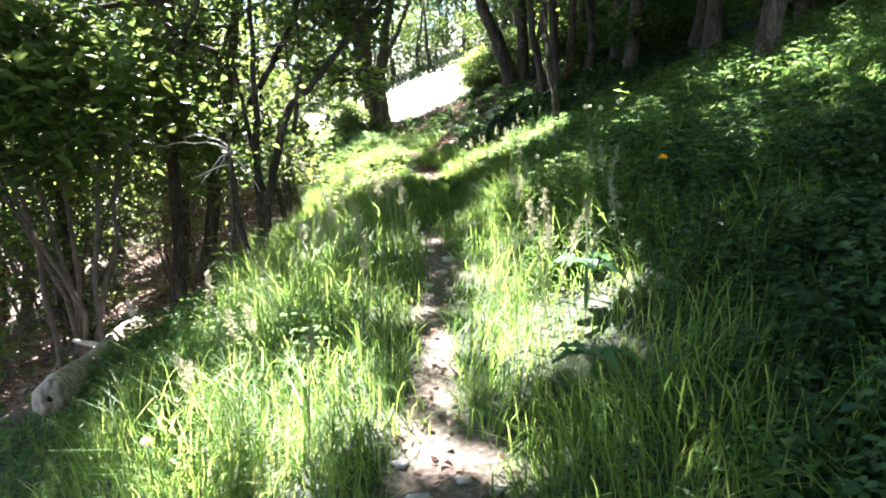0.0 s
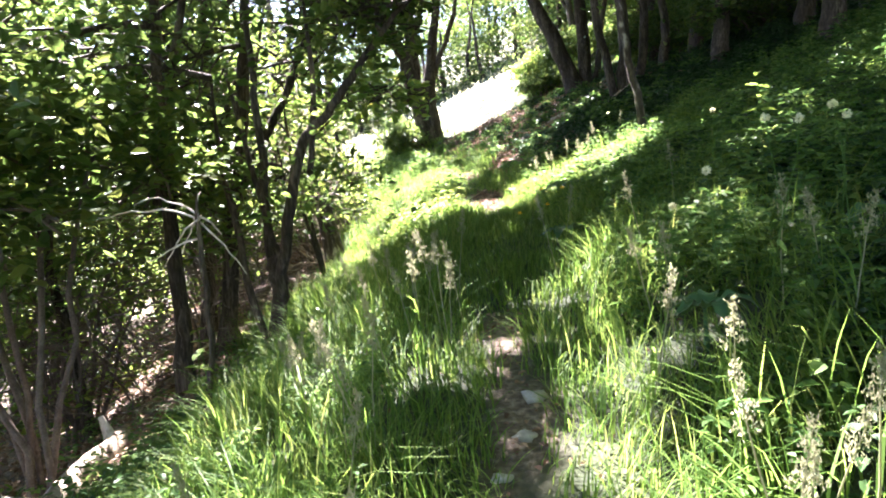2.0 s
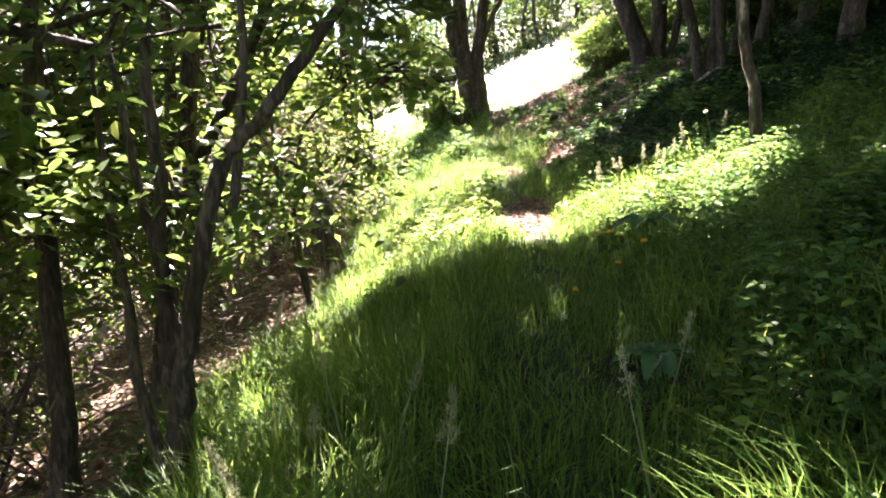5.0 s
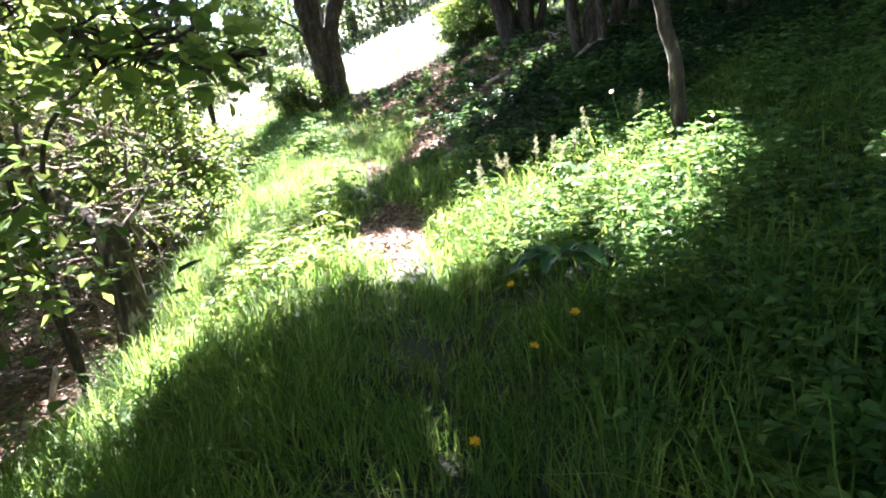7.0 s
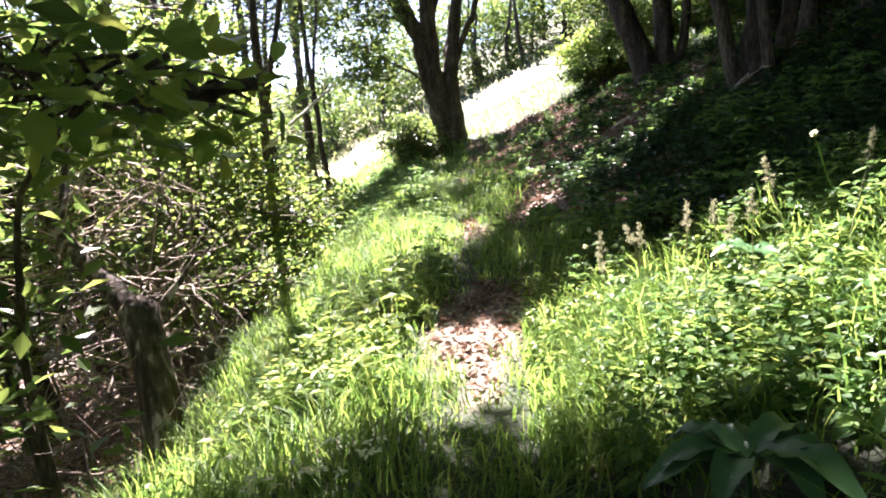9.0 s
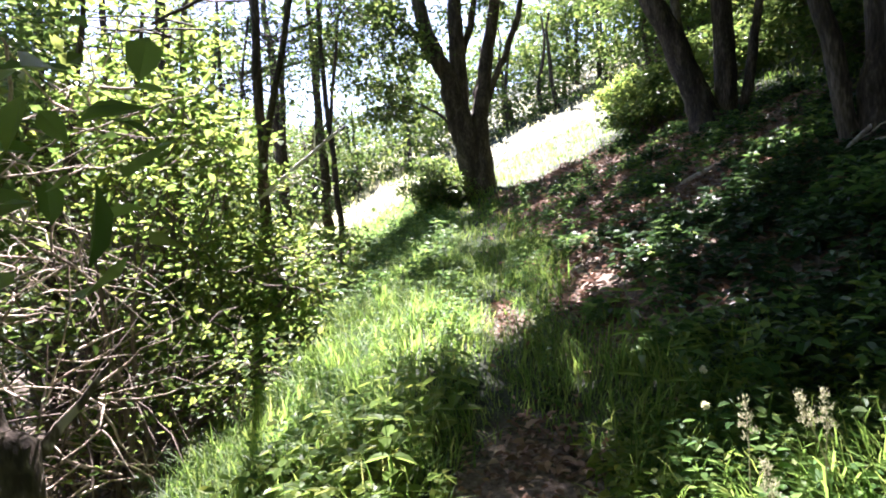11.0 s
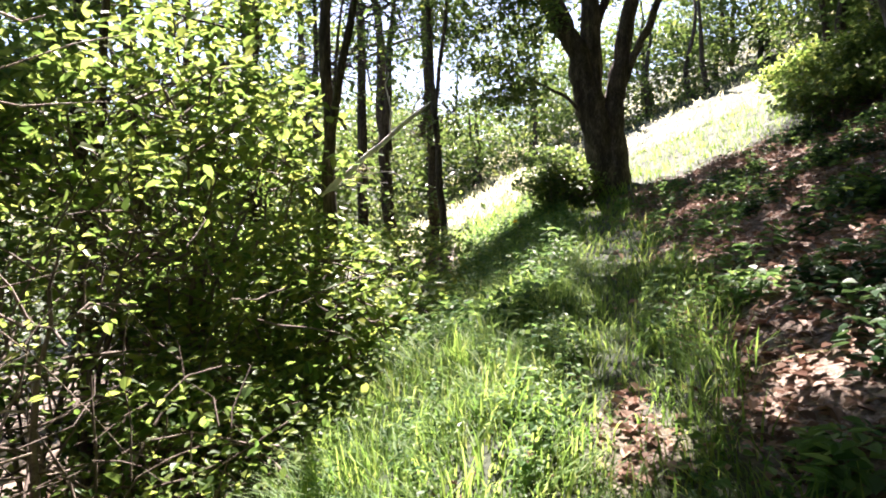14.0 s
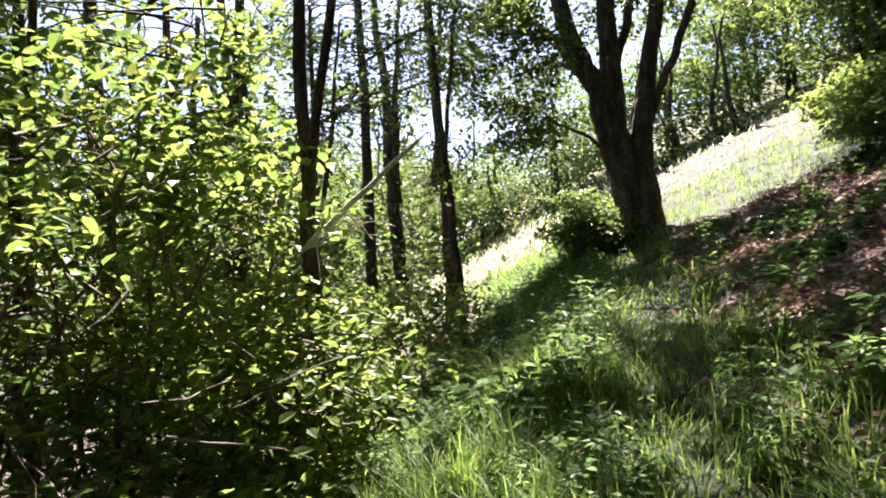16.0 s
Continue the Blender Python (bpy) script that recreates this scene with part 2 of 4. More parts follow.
def leaf_cloud(P, size, spread=0.35, face_up=0.6):
    """A leaf at every place of P, turned at random, mostly facing the sky."""
    n = len(P)
    axis = random_dirs(n, 0.5)
    normal = random_dirs(n) * (1 - face_up) + np.array([0, 0, face_up])
    L = size * rng.uniform(1 - spread, 1 + spread, n)
    return leaf_arrays(P, axis, normal, L, L * rng.uniform(0.5, 0.75, n))


def blade_mesh(name, P, height, lean, bend, width):
    n = len(P)
    d = np.stack([np.cos(lean), np.sin(lean), np.zeros(n)], -1)
    s = np.stack([-np.sin(lean), np.cos(lean), np.zeros(n)], -1)
    h, b, w = height[:, None], bend[:, None], width[:, None]
    rows = []
    for u, k in ((0, 1.0), (0.4, 0.9), (0.75, 0.6)):
        c = P + d * b * h * u * u + np.array([0, 0, 1.0]) * h * (u - 0.35 * b * u * u)
        rows += [c + s * w * k / 2, c - s * w * k / 2]
    rows.append(P + d * b * h + np.array([0, 0, 1.0]) * h * (1 - 0.35 * b))
    V = np.stack(rows, 1)
    base = np.arange(n)[:, None] * 7
    loops = np.concatenate([base + [0, 1, 3, 2], base + [2, 3, 5, 4], base + [4, 5, 6]], 1)
    return fast_mesh(name, V, loops, np.tile([4, 4, 3], n))


# ---- woody parts ----


def tube(points, radii, seg=9, lumps=0.12, close=True):
    """A lumpy tapering limb along points, as arrays."""
    pts, radii = np.asarray(points, float), np.asarray(radii, float)
    n = len(pts)
    tang = unit(np.gradient(pts, axis=0))
    ref = np.array([0.31, 0.95, 0.05]) if abs(tang[0][2]) > 0.6 else np.array([0, 0, 1.0])
    a = unit(np.cross(tang, ref))
    b = np.cross(tang, a)
    ang = np.linspace(0, 2 * np.pi, seg, endpoint=False)
    wob = 1 + lumps * (np.sin(ang[None] * 3 + pts[:, 2:3] * 2.3) * 0.6 + rng.normal(size=(n, seg)) * 0.45)
    ring = (np.cos(ang)[None, :, None] * a[:, None] + np.sin(ang)[None, :, None] * b[:, None]) * (radii[:, None] * wob)[..., None]
    V = (pts[:, None] + ring).reshape(-1, 3)
    i = np.arange(n - 1)[:, None] * seg + np.arange(seg)[None]
    j = np.arange(n - 1)[:, None] * seg + (np.arange(seg)[None] + 1) % seg
    F = np.stack([i, j, j + seg, i + seg], -1).reshape(-1, 4)
    return V, F


def tubes_mesh(name, tubes):
    vs, fs, k = [], [], 0
    for V, F in tubes:
        vs.append(V)
        fs.append(F + k)
        k += len(V)
    F = np.concatenate(fs)
    return fast_mesh(name, np.concatenate(vs), F, np.full(len(F), 4), True)


def bent(a, b, n=8, sag=0.0, wobble=0.06):
    """n points from a to b with an uneven bend."""
    a, b = np.asarray(a, float), np.asarray(b, float)
    u = np.linspace(0, 1, n)[:, None]
    size = np.linalg.norm(b - a)
    w = np.cumsum(rng.normal(size=(n, 3)), 0) * wobble * size / n
    w -= u * w[-1]
    p = a + (b - a) * u + w
    p[:, 2] -= sag * size * (4 * u * (1 - u))[:, 0]
    return p


def root_of(name, x, y, label, category, group="", kind=""):
    ob = new(name)
    ob.location = (x, y, float(land(x, y)))
    return tagged(ob, label, category, group, kind)


def under(ob, verts):
    """World places in the thing's own axes."""
    return np.asarray(verts) - np.array(ob.location)


# Sun patches fitted to the camera's view; canopy leaves blocking them are removed: x, y, half widths.
GAPS = [(1.3, 9.5, 0.4, 0.25), (-2.85, 4.7, 0.35, 0.6), (1.0, 10.55, 0.35, 0.22), (0.5, 10.75, 0.4, 0.25), (-3.5, 17.4, 0.9, 1.4), (1.9, 6.7, 0.3, 0.25), (0.9, 7.0, 0.15, 0.15), (1.1, 5.4, 0.25, 0.2), (-0.9, 6.6, 0.15, 0.2), (2.1, 4.2, 0.2, 0.2), (0.9, 14.3, 0.2, 0.2),
        (-3.0, 5.4, 0.4, 1.2), (0.45, 3.0, 0.35, 0.45), (0.72, 3.0, 0.3, 0.3), (-4.2, 14.0, 1.3, 1.2), (-3.2, 13.0, 1.1, 1.3), (-5.6, 10.8, 1.0, 1.5), (-3.9, 10.8, 0.6, 0.8), (-6.2, 15.5, 1.4, 1.6), (-6.5, 21, 1.5, 2.5),
        (-0.1, 2.35, 0.2, 0.2), (0.0, 3.1, 0.26, 0.26), (0.5, 3.5, 0.35, 0.35), (0.8, 3.4, 0.3, 0.3), (-0.8, 2.6, 0.6, 0.5), (-1.3, 3.9, 0.5, 0.4), (-2.5, 4.7, 0.4, 0.6),
        (-0.08, 5.15, 0.25, 0.25), (-0.4, 4.85, 0.3, 0.3), (0.43, 4.6, 0.32, 0.24), (0.4, 5.9, 0.45, 0.3), (-2.1, 6.1, 0.45, 0.45), (-2.4, 3.8, 0.4, 0.4), (-1.9, 7.5, 0.3, 0.5),
        (-1.95, 9.0, 0.35, 0.9), (-2.25, 10.3, 0.4, 1.0), (-2.2, 11.6, 0.4, 0.9), (-1.5, 13.0, 0.6, 1.2), (-0.35, 12.2, 0.6, 0.5),
        (0.8, 11.65, 1.1, 0.8), (-0.4, 11.9, 0.7, 0.8), (-1.3, 12.0, 0.7, 1.2), (-1.4, 4.5, 0.3, 0.3), (-3.6, 17.7, 0.6, 0.9), (1.65, 10.2, 0.55, 0.55), (0.3, 15.8, 0.5, 0.25), (1.1, 15.6, 0.5, 0.2), (1.45, 16.9, 0.5, 0.25), (-1.4, 15.3, 0.5, 1.0),
        (-2.1, 15.0, 0.35, 0.7), (-2.0, 16.5, 0.5, 0.7), (-2.5, 18.2, 0.35, 0.7), (-4.2, 16.8, 1.4, 1.5), (-0.7, 15.5, 0.35, 0.4), (-0.95, 14.9, 0.4, 0.6), (0.5, 16.0, 0.5, 0.22), (1.4, 16.3, 0.5, 0.22), (0.0, 17.5, 0.3, 0.25), (2.2, 17.6, 0.5, 0.22), (-1.1, 16.8, 0.3, 0.5), (-1.8, 18.4, 0.25, 0.5), (2.6, 19.5, 0.4, 0.2), (1.0, 24.5, 0.6, 0.3)]
GAPS += [(-2.3, 8.4, 0.5, 0.5), (-2.7, 9.2, 0.5, 0.6), (-2.0, 7.9, 0.3, 0.3), (1.0, 11.3, 1.2, 0.6), (0.6, 11.0, 0.5, 0.4), (1.75, 10.6, 0.6, 0.4), (1.45, 10.05, 0.4, 0.3), (2.0, 10.1, 0.3, 0.25), (-2.9, 16.2, 0.5, 0.6), (-4.3, 14.8, 0.5, 0.4), (-4.4, 16.2, 0.9, 0.7), (-5.0, 17.0, 0.7, 0.7), (-3.2, 5.0, 0.45, 0.4), (-3.4, 16.6, 0.7, 0.7), (-3.0, 17.6, 0.5, 0.6), (-3.2, 15.6, 0.6, 0.8), (-2.6, 14.4, 0.5, 0.8), (-3.9, 15.6, 0.5, 0.4)]
# Random small patches, added to dapple the shade.
for _ in range(40):
    GAPS.append((float(rng.uniform(-2.2, -0.8)), float(rng.uniform(3.0, 7.6)), float(rng.uniform(0.1, 0.26)), float(rng.uniform(0.1, 0.26))))
GAPS += [(-0.12, 1.75, 0.12, 0.14), (0.1, 2.7, 0.16, 0.14), (-0.55, 2.1, 0.25, 0.2), (-1.0, 1.7, 0.3, 0.2), (0.35, 2.3, 0.14, 0.14), (-0.5, 3.6, 0.3, 0.3), (0.25, 4.1, 0.25, 0.3), (-0.9, 4.9, 0.3, 0.3), (-1.6, 6.6, 0.35, 0.4)]
for _ in range(60):
    GAPS.append((float(rng.uniform(-1.7, 0.9)), float(rng.uniform(1.2, 6.2)), float(rng.uniform(0.06, 0.16)), float(rng.uniform(0.06, 0.16))))
for _ in range(60):
    GAPS.append((float(rng.uniform(-2.4, 1.0)), float(rng.uniform(13, 21)), float(rng.uniform(0.08, 0.25)), float(rng.uniform(0.08, 0.2))))
for _ in range(70):
    GAPS.append((float(rng.uniform(2.2, 6.5)), float(rng.uniform(4.0, 9.5)), float(rng.uniform(0.1, 0.3)), float(rng.uniform(0.1, 0.22))))
for _ in range(50):
    GAPS.append((float(rng.uniform(-2.2, 1.2)), float(rng.uniform(1, 24)), float(rng.uniform(0.07, 0.17)), float(rng.uniform(0.07, 0.17))))


GAPS = [g for g in GAPS if not (g[0] > 0.75 and g[1] < 2.9)]


def on_ground(P):
    """Where the sunbeam through P meets the ground."""
    s = np.array(SUN_DIR)
    q = P.copy()
    for _ in range(4):
        h = (P[:, 2] - land(q[:, 0], q[:, 1])) / s[2]
        q = P - s * h[:, None]
    return q


def let_through(P, low=2.2):
    """True for leaves that leave the sunbeams free."""
    q = on_ground(P)
    keep = np.ones(len(P), bool)
    for x, y, rx, ry in GAPS:
        near = np.flatnonzero((np.abs(q[:, 0] - x) < rx * 1.3) & (np.abs(q[:, 1] - y) < ry * 1.3))
        u, v = q[near, 0], q[near, 1]
        keep[near] &= np.hypot((u - x) / rx, (v - y) / ry) + 0.25 * wave(u, v, 0.25, x + y) > 1
    # Leaves that would shade the clearing are removed as well.
    meadow = (q[:, 1] > np.where(q[:, 0] > -5, 33.6, 31)) & (q[:, 1] < 41) & (np.abs(q[:, 0] + 6) < 8)
    return (keep & ~meadow) | (P[:, 2] - land(P[:, 0], P[:, 1]) < low)


def sprays(centre, radii, count, per, size=0.35):
    """Leaf places in flat sprays spread through an ellipsoid, denser towards its skin; and the sprays' centres."""
    d = random_dirs(count)
    r = rng.uniform(0.35, 1.0, count) ** 0.6
    C = np.asarray(centre) + d * r[:, None] * np.asarray(radii)
    k = rng.integers(per // 2, per + per // 2, count)
    P = np.repeat(C, k, 0) + rng.normal(size=(k.sum(), 3)) * np.array([size, size, size * 0.35])
    return P, C


def tree(name, x, y, stems, blobs, label, leaf=0.09, per=40, category="tree", group="", bark=BARK, leafmat=None, low=2.2, sink=0.25):
    """stems: lists of (dx, dy, height, radius) from the foot up. blobs: crown ellipsoids (x, y, z above the foot, rx, ry, rz, sprays)."""
    ob = root_of(name, x, y, label, category, group)
    tips = []
    for k, stem in enumerate(stems):
        pts = np.array([[s[0], s[1], s[2]] for s in stem], float)
        rad = np.array([s[3] for s in stem], float)
        pts[0, 2] -= sink
        u = np.linspace(0, len(pts) - 1, 5 * len(pts))
        P = np.stack([np.interp(u, np.arange(len(pts)), pts[:, c]) for c in range(3)], -1)
        P[1:-1] = (P[:-2] + P[1:-1] * 2 + P[2:]) / 4
        P += np.cumsum(rng.normal(size=P.shape), 0) * np.array([1, 1, 0]) * rad[0] * (0.24 if rad[0] < 0.2 else 0.06)
        R = np.interp(u, np.arange(len(pts)), rad)
        if k == 0:
            R[:3] *= [1.6, 1.3, 1.1]
        put("trunk" if k == 0 else "limb", tubes_mesh("trunk", [tube(P, R, 12, 0.1)]), bark, ob)
        tips += [P[int(len(P) * q)] for q in (0.55, 0.75, 0.98)]
    tips = np.array(tips)
    leaves, twigs = [], []
    for bx, by, bz, rx, ry, rz, count in blobs:
        P, C = sprays((bx, by, bz), (rx, ry, rz), count, per)
        W = P + np.array(ob.location)
        ok = let_through(W, low) & ((np.abs(W[:, 0] - path_x(W[:, 1])) > 0.75) | (W[:, 2] - land(W[:, 0], W[:, 1]) > 2.5))
        leaves.append(P[ok])
        near = tips[np.argmin(((tips - np.array([bx, by, bz])) ** 2).sum(1))]
        hub = np.array([bx, by, bz])
        reach = np.linalg.norm(hub - near)
        if reach > 0.3:
            twigs.append(tube(bent(near, hub, 8, -0.04), np.linspace(0.05, 0.025, 8) * min(1.4, 0.5 + reach / 4), 6))
        C = C[let_through(C + np.array(ob.location), low)]
        for c in C[:: max(1, len(C) // 22)]:
            start = near + (hub - near) * rng.uniform(0.35, 1.0) + rng.normal(size=3) * np.array([rx, ry, rz]) * 0.22
            twigs.append(tube(bent(start, c, 5, -0.05, 0.16), np.linspace(0.016, 0.005, 5), 4))
    if twigs:
        put("branchwork", tubes_mesh("branchwork", twigs), bark, ob, kind="stuff")
    P = np.concatenate(leaves)
    put("crown", (coarse_leaf_mesh if leaf > 0.1 and leafmat is None else leaf_mesh)("crown", leaf_cloud(P, leaf)), leafmat or FOLIAGE, ob)
    return ob


# ---- the trees that the path passes ----
tree("forked_tree", -2.2, 7.6,
     [[(-0.07, 0, 0, 0.085), (0, 0, 0.4, 0.072), (0.04, 0, 0.78, 0.066), (0.05, 0, 1.0, 0.02)],
      [(0.04, 0, 0.68, 0.055), (0.26, 0.05, 1.3, 0.052), (0.42, 0.1, 1.87, 0.047), (0.7, 0.15, 2.13, 0.04), (0.95, 0.2, 2.45, 0.034), (1.4, 0.3, 3.0, 0.025), (1.9, 0.5, 3.5, 0.012)],
      [(0.02, 0.02, 0.66, 0.048), (0, 0.05, 1.3, 0.042), (0, 0.08, 1.8, 0.038), (0.05, 0.1, 2.65, 0.03), (0, 0.1, 4, 0.015)],
      [(0.1, 0.05, 0.85, 0.032), (-0.1, 0.12, 1.6, 0.028), (-0.3, 0.2, 2.6, 0.015)],
      [(0.42, 0.1, 1.85, 0.03), (0.5, 0.25, 2.5, 0.024), (0.45, 0.4, 3.4, 0.012)],
      [(-0.1, 0.1, 0.1, 0.04), (-0.32, 0.2, 0.8, 0.035), (-0.5, 0.3, 1.7, 0.025), (-0.55, 0.35, 2.6, 0.012)]],
     [(1.1, 0.6, 3.3, 1.1, 1.6, 0.55, 60), (2.1, 0.4, 3.3, 0.8, 0.9, 0.4, 30), (-0.4, 0.3, 3.6, 1.2, 1.4, 0.9, 60), (-1.3, -0.2, 2.7, 0.8, 0.9, 0.7, 30), (0.3, 0.2, 2.6, 0.5, 0.6, 0.35, 12), (0.1, 0.3, 1.7, 0.45, 0.4, 0.5, 8)],
     "slender dark tree forking low beside the footpath", 0.095)
tree("coppiced_tree", -2.8, 29.4,
     [[(-0.06, 0, -0.1, 0.46), (-0.3, 0, 1.2, 0.41), (-0.52, 0, 2.4, 0.37), (-0.8, 0, 3.4, 0.29), (-1.4, 0, 4.6, 0.24), (-2.1, 0.1, 7.1, 0.16)],
      [(-0.5, 0, 2.2, 0.24), (-0.56, 0.1, 3.8, 0.26), (-0.55, 0.2, 7, 0.19)],
      [(0.2, -0.12, -0.1, 0.36), (0.02, -0.05, 1.5, 0.3), (0.12, 0, 2.6, 0.25), (0.4, 0, 3.9, 0.2), (1.05, 0, 6.8, 0.14)],
      [(0.28, 0, 3.0, 0.1), (0.85, -0.1, 4.0, 0.1), (1.5, -0.2, 5.0, 0.09), (1.95, -0.3, 6.6, 0.06)],
      [(-1.2, 0, 4.2, 0.1), (-1.9, -0.2, 5.2, 0.08), (-3.0, -0.4, 6.2, 0.04)],
      [(-0.6, 0.2, 4.0, 0.13), (-0.1, 0.3, 5.2, 0.11), (0.1, 0.4, 7.2, 0.07)],
      [(-0.35, -0.1, 1.6, 0.06), (-1.1, -0.4, 2.4, 0.045), (-2.2, -0.6, 3.0, 0.02)]],
     [(-2.9, -0.8, 4.5, 1.7, 2.0, 1.6, 95), (0.2, 0.9, 5.9, 2.0, 1.2, 0.9, 24), (0, 0, 8.2, 3.6, 3.2, 1.9, 70), (2.9, 0, 6.8, 2.2, 2.4, 1.2, 40), (-2.9, 0.5, 7.4, 2.2, 2.4, 1.4, 40), (-2.4, -0.6, 2.4, 1.1, 1.2, 0.7, 26)],
     "large dark tree with several stems from one broad foot", 0.17, 60)
tree("leaning_tree", 1.97, 11.2, [[(0.05, 0, 0, 0.065), (-0.1, 0, 0.5, 0.055), (-0.25, 0.05, 1.2, 0.05), (-0.3, 0.2, 3.5, 0.035)]],
     [(-0.3, 0.3, 4.6, 1.6, 1.6, 0.8, 60)], "thin leaning tree stem with peeling bark", 0.1, bark=PEELING)
# The last crown ellipsoid is added overhead only to shade the bank.
tree("bank_tree", 2.85, 16.7,
     [[(0, 0, 0, 0.16), (0, 0, 1.0, 0.13), (-0.1, 0.1, 4, 0.1)], [(-0.15, 0.1, 0, 0.1), (-0.4, 0.1, 1.5, 0.09), (-0.5, 0.2, 4.5, 0.06)],
      [(0.25, 0.1, 0, 0.11), (0.45, 0.1, 1.6, 0.09), (0.7, 0.2, 4.5, 0.07)], [(0.1, -0.2, 0, 0.07), (-0.1, -0.3, 1.5, 0.06), (-0.15, -0.3, 4.0, 0.04)]],
     [(0, 0.3, 5.2, 2.8, 2.8, 1.0, 110), (2.0, -1.5, 4.8, 2.4, 2.4, 1, 80), (0.5, -2.4, 3.6, 2.2, 1.8, 0.6, 90)], "clump of shaggy tree stems on the leafy bank", 0.14)
tree("bank_tree", 2.65, 23.0,
     [[(0.05, 0, 0, 0.3), (-0.4, 0, 1.0, 0.25), (-1.1, 0, 2.7, 0.2), (-1.9, 0, 6, 0.13)], [(0.25, 0, 0.1, 0.22), (0.15, 0.1, 1.8, 0.19), (0.0, 0.2, 6, 0.13)], [(0.4, -0.1, 0, 0.12), (0.75, -0.1, 1.2, 0.09), (1.2, 0, 3.6, 0.06)]],
     [(-0.5, 0, 6.6, 3.2, 2.8, 1.3, 90), (2.2, -0.5, 5.8, 2.8, 2.6, 1.6, 90), (0.8, 0.6, 3.6, 1.6, 1.2, 0.8, 40), (3.0, -2.0, 3.6, 1.6, 1.8, 0.9, 60), (0.2, -1.6, 4.6, 1.6, 1.4, 0.6, 40)], "stout twin-stemmed tree leaning over the slope", 0.14)
for x, y, h, r in ((5.5, 14, 6, 0.16), (6.5, 20, 7, 0.2), (4.2, 19.0, 6.5, 0.12), (7, 9, 6, 0.18), (9, 26, 8, 0.2), (5.6, 27, 7, 0.13), (5.2, 23.5, 6.5, 0.1), (8, 16, 6, 0.16), (6.2, 11.5, 5.5, 0.12), (7.5, 29, 7, 0.2)):
    tree("bank_tree", x, y, [[(0, 0, 0, r), (0.15, 0, 1.5, r * 0.8), (0, 0.2, h, r * 0.5)]],
         [(0, 0, h - 0.6, 3.2, 3.2, 1.5, 110), (0.6, 0.5, h - 3.2, 2.2, 2.2, 1.3, 60)], "dark woodland tree higher up the bank", 0.18, 34, group="bank trees")

# Added tree: its crowns reach left to shade the clearing's near side.
tree("edge_tree", 4.2, 35.6, [[(0, 0, 0, 0.2), (-0.2, 0, 2, 0.17), (-0.6, 0.1, 6.5, 0.1)], [(-0.2, 0, 2.2, 0.1), (-1.6, 0, 4.6, 0.08), (-4.5, 0, 7.0, 0.03)]],
     [(-2.2, 0, 6.4, 2.2, 1.6, 0.9, 110), (-5.4, -0.3, 7.6, 2.2, 1.6, 0.9, 110), (0.4, 0, 6.0, 2.0, 2.0, 1.2, 90)], "sunlit tree added at the clearing's upper edge to shade its near side", 0.16, 40)

# wood on the falling side: x, y, height, radius, lean
for x, y, h, r, lean in ((-4.62, 18.7, 8, 0.1, 0.1), (-7.6, 26.9, 9, 0.19, -0.9), (-7.2, 27.6, 9, 0.17, -0.5), (-5.75, 25.0, 9, 0.09, -0.4), (-5.9, 14.8, 6, 0.12, -0.6),
                        (-3.7, 9.5, 5.5, 0.11, 0.9), (-3.45, 8.1, 5.5, 0.09, -0.1), (-7.5, 17.5, 7, 0.14, 0.2), (-9, 21, 8, 0.16, 0), (-6.6, 8, 6.5, 0.14, 0.4),
                        (-6.2, 5.0, 6, 0.14, 0.2), (-9.5, 13, 7, 0.17, 0), (-11, 27, 9, 0.2, 0), (-4.7, 10.9, 6, 0.1, 0.5), (-5.4, 12.6, 6, 0.08, 0.7), (-7.3, 20.5, 8, 0.13, -0.2),
                        (-10, 17, 8, 0.15, 0.3), (-5.0, 8.6, 5, 0.07, -0.4), (-8.2, 23.5, 8, 0.1, 0.2)):
    sunny = y > 18
    tree("slope_tree", x, y, [[(0, 0, 0, r), (lean * 0.3, 0, 1.5, r * 0.85), (lean * 0.6, 0.1, h * 0.5, r * 0.7), (lean, 0.2, h, r * 0.35)],
                              [(lean * 0.5, 0, h * 0.4, r * 0.55), (lean + 0.7, -0.3, h * 0.65, r * 0.4), (lean + 1.2, -0.5, h * 0.9, r * 0.2)]],
         [(lean, 0, h, 2.2, 2.2, 1.2, 80 if sunny else 90), (lean - 1.2, -0.8, h * 0.6, 1.5, 1.5, 1.0, 70), (lean + 1.0, -0.5, h * 0.7, 1.3, 1.3, 0.8, 34), (lean - 0.3, 0.8, h * 0.4, 1.2, 1.2, 0.9, 26)][: 1 if 10 < y < 13 and x > -5 else 4],
         "slender woodland tree on the slope below the path", 0.12 if sunny else 0.15, 34, group="slope trees")
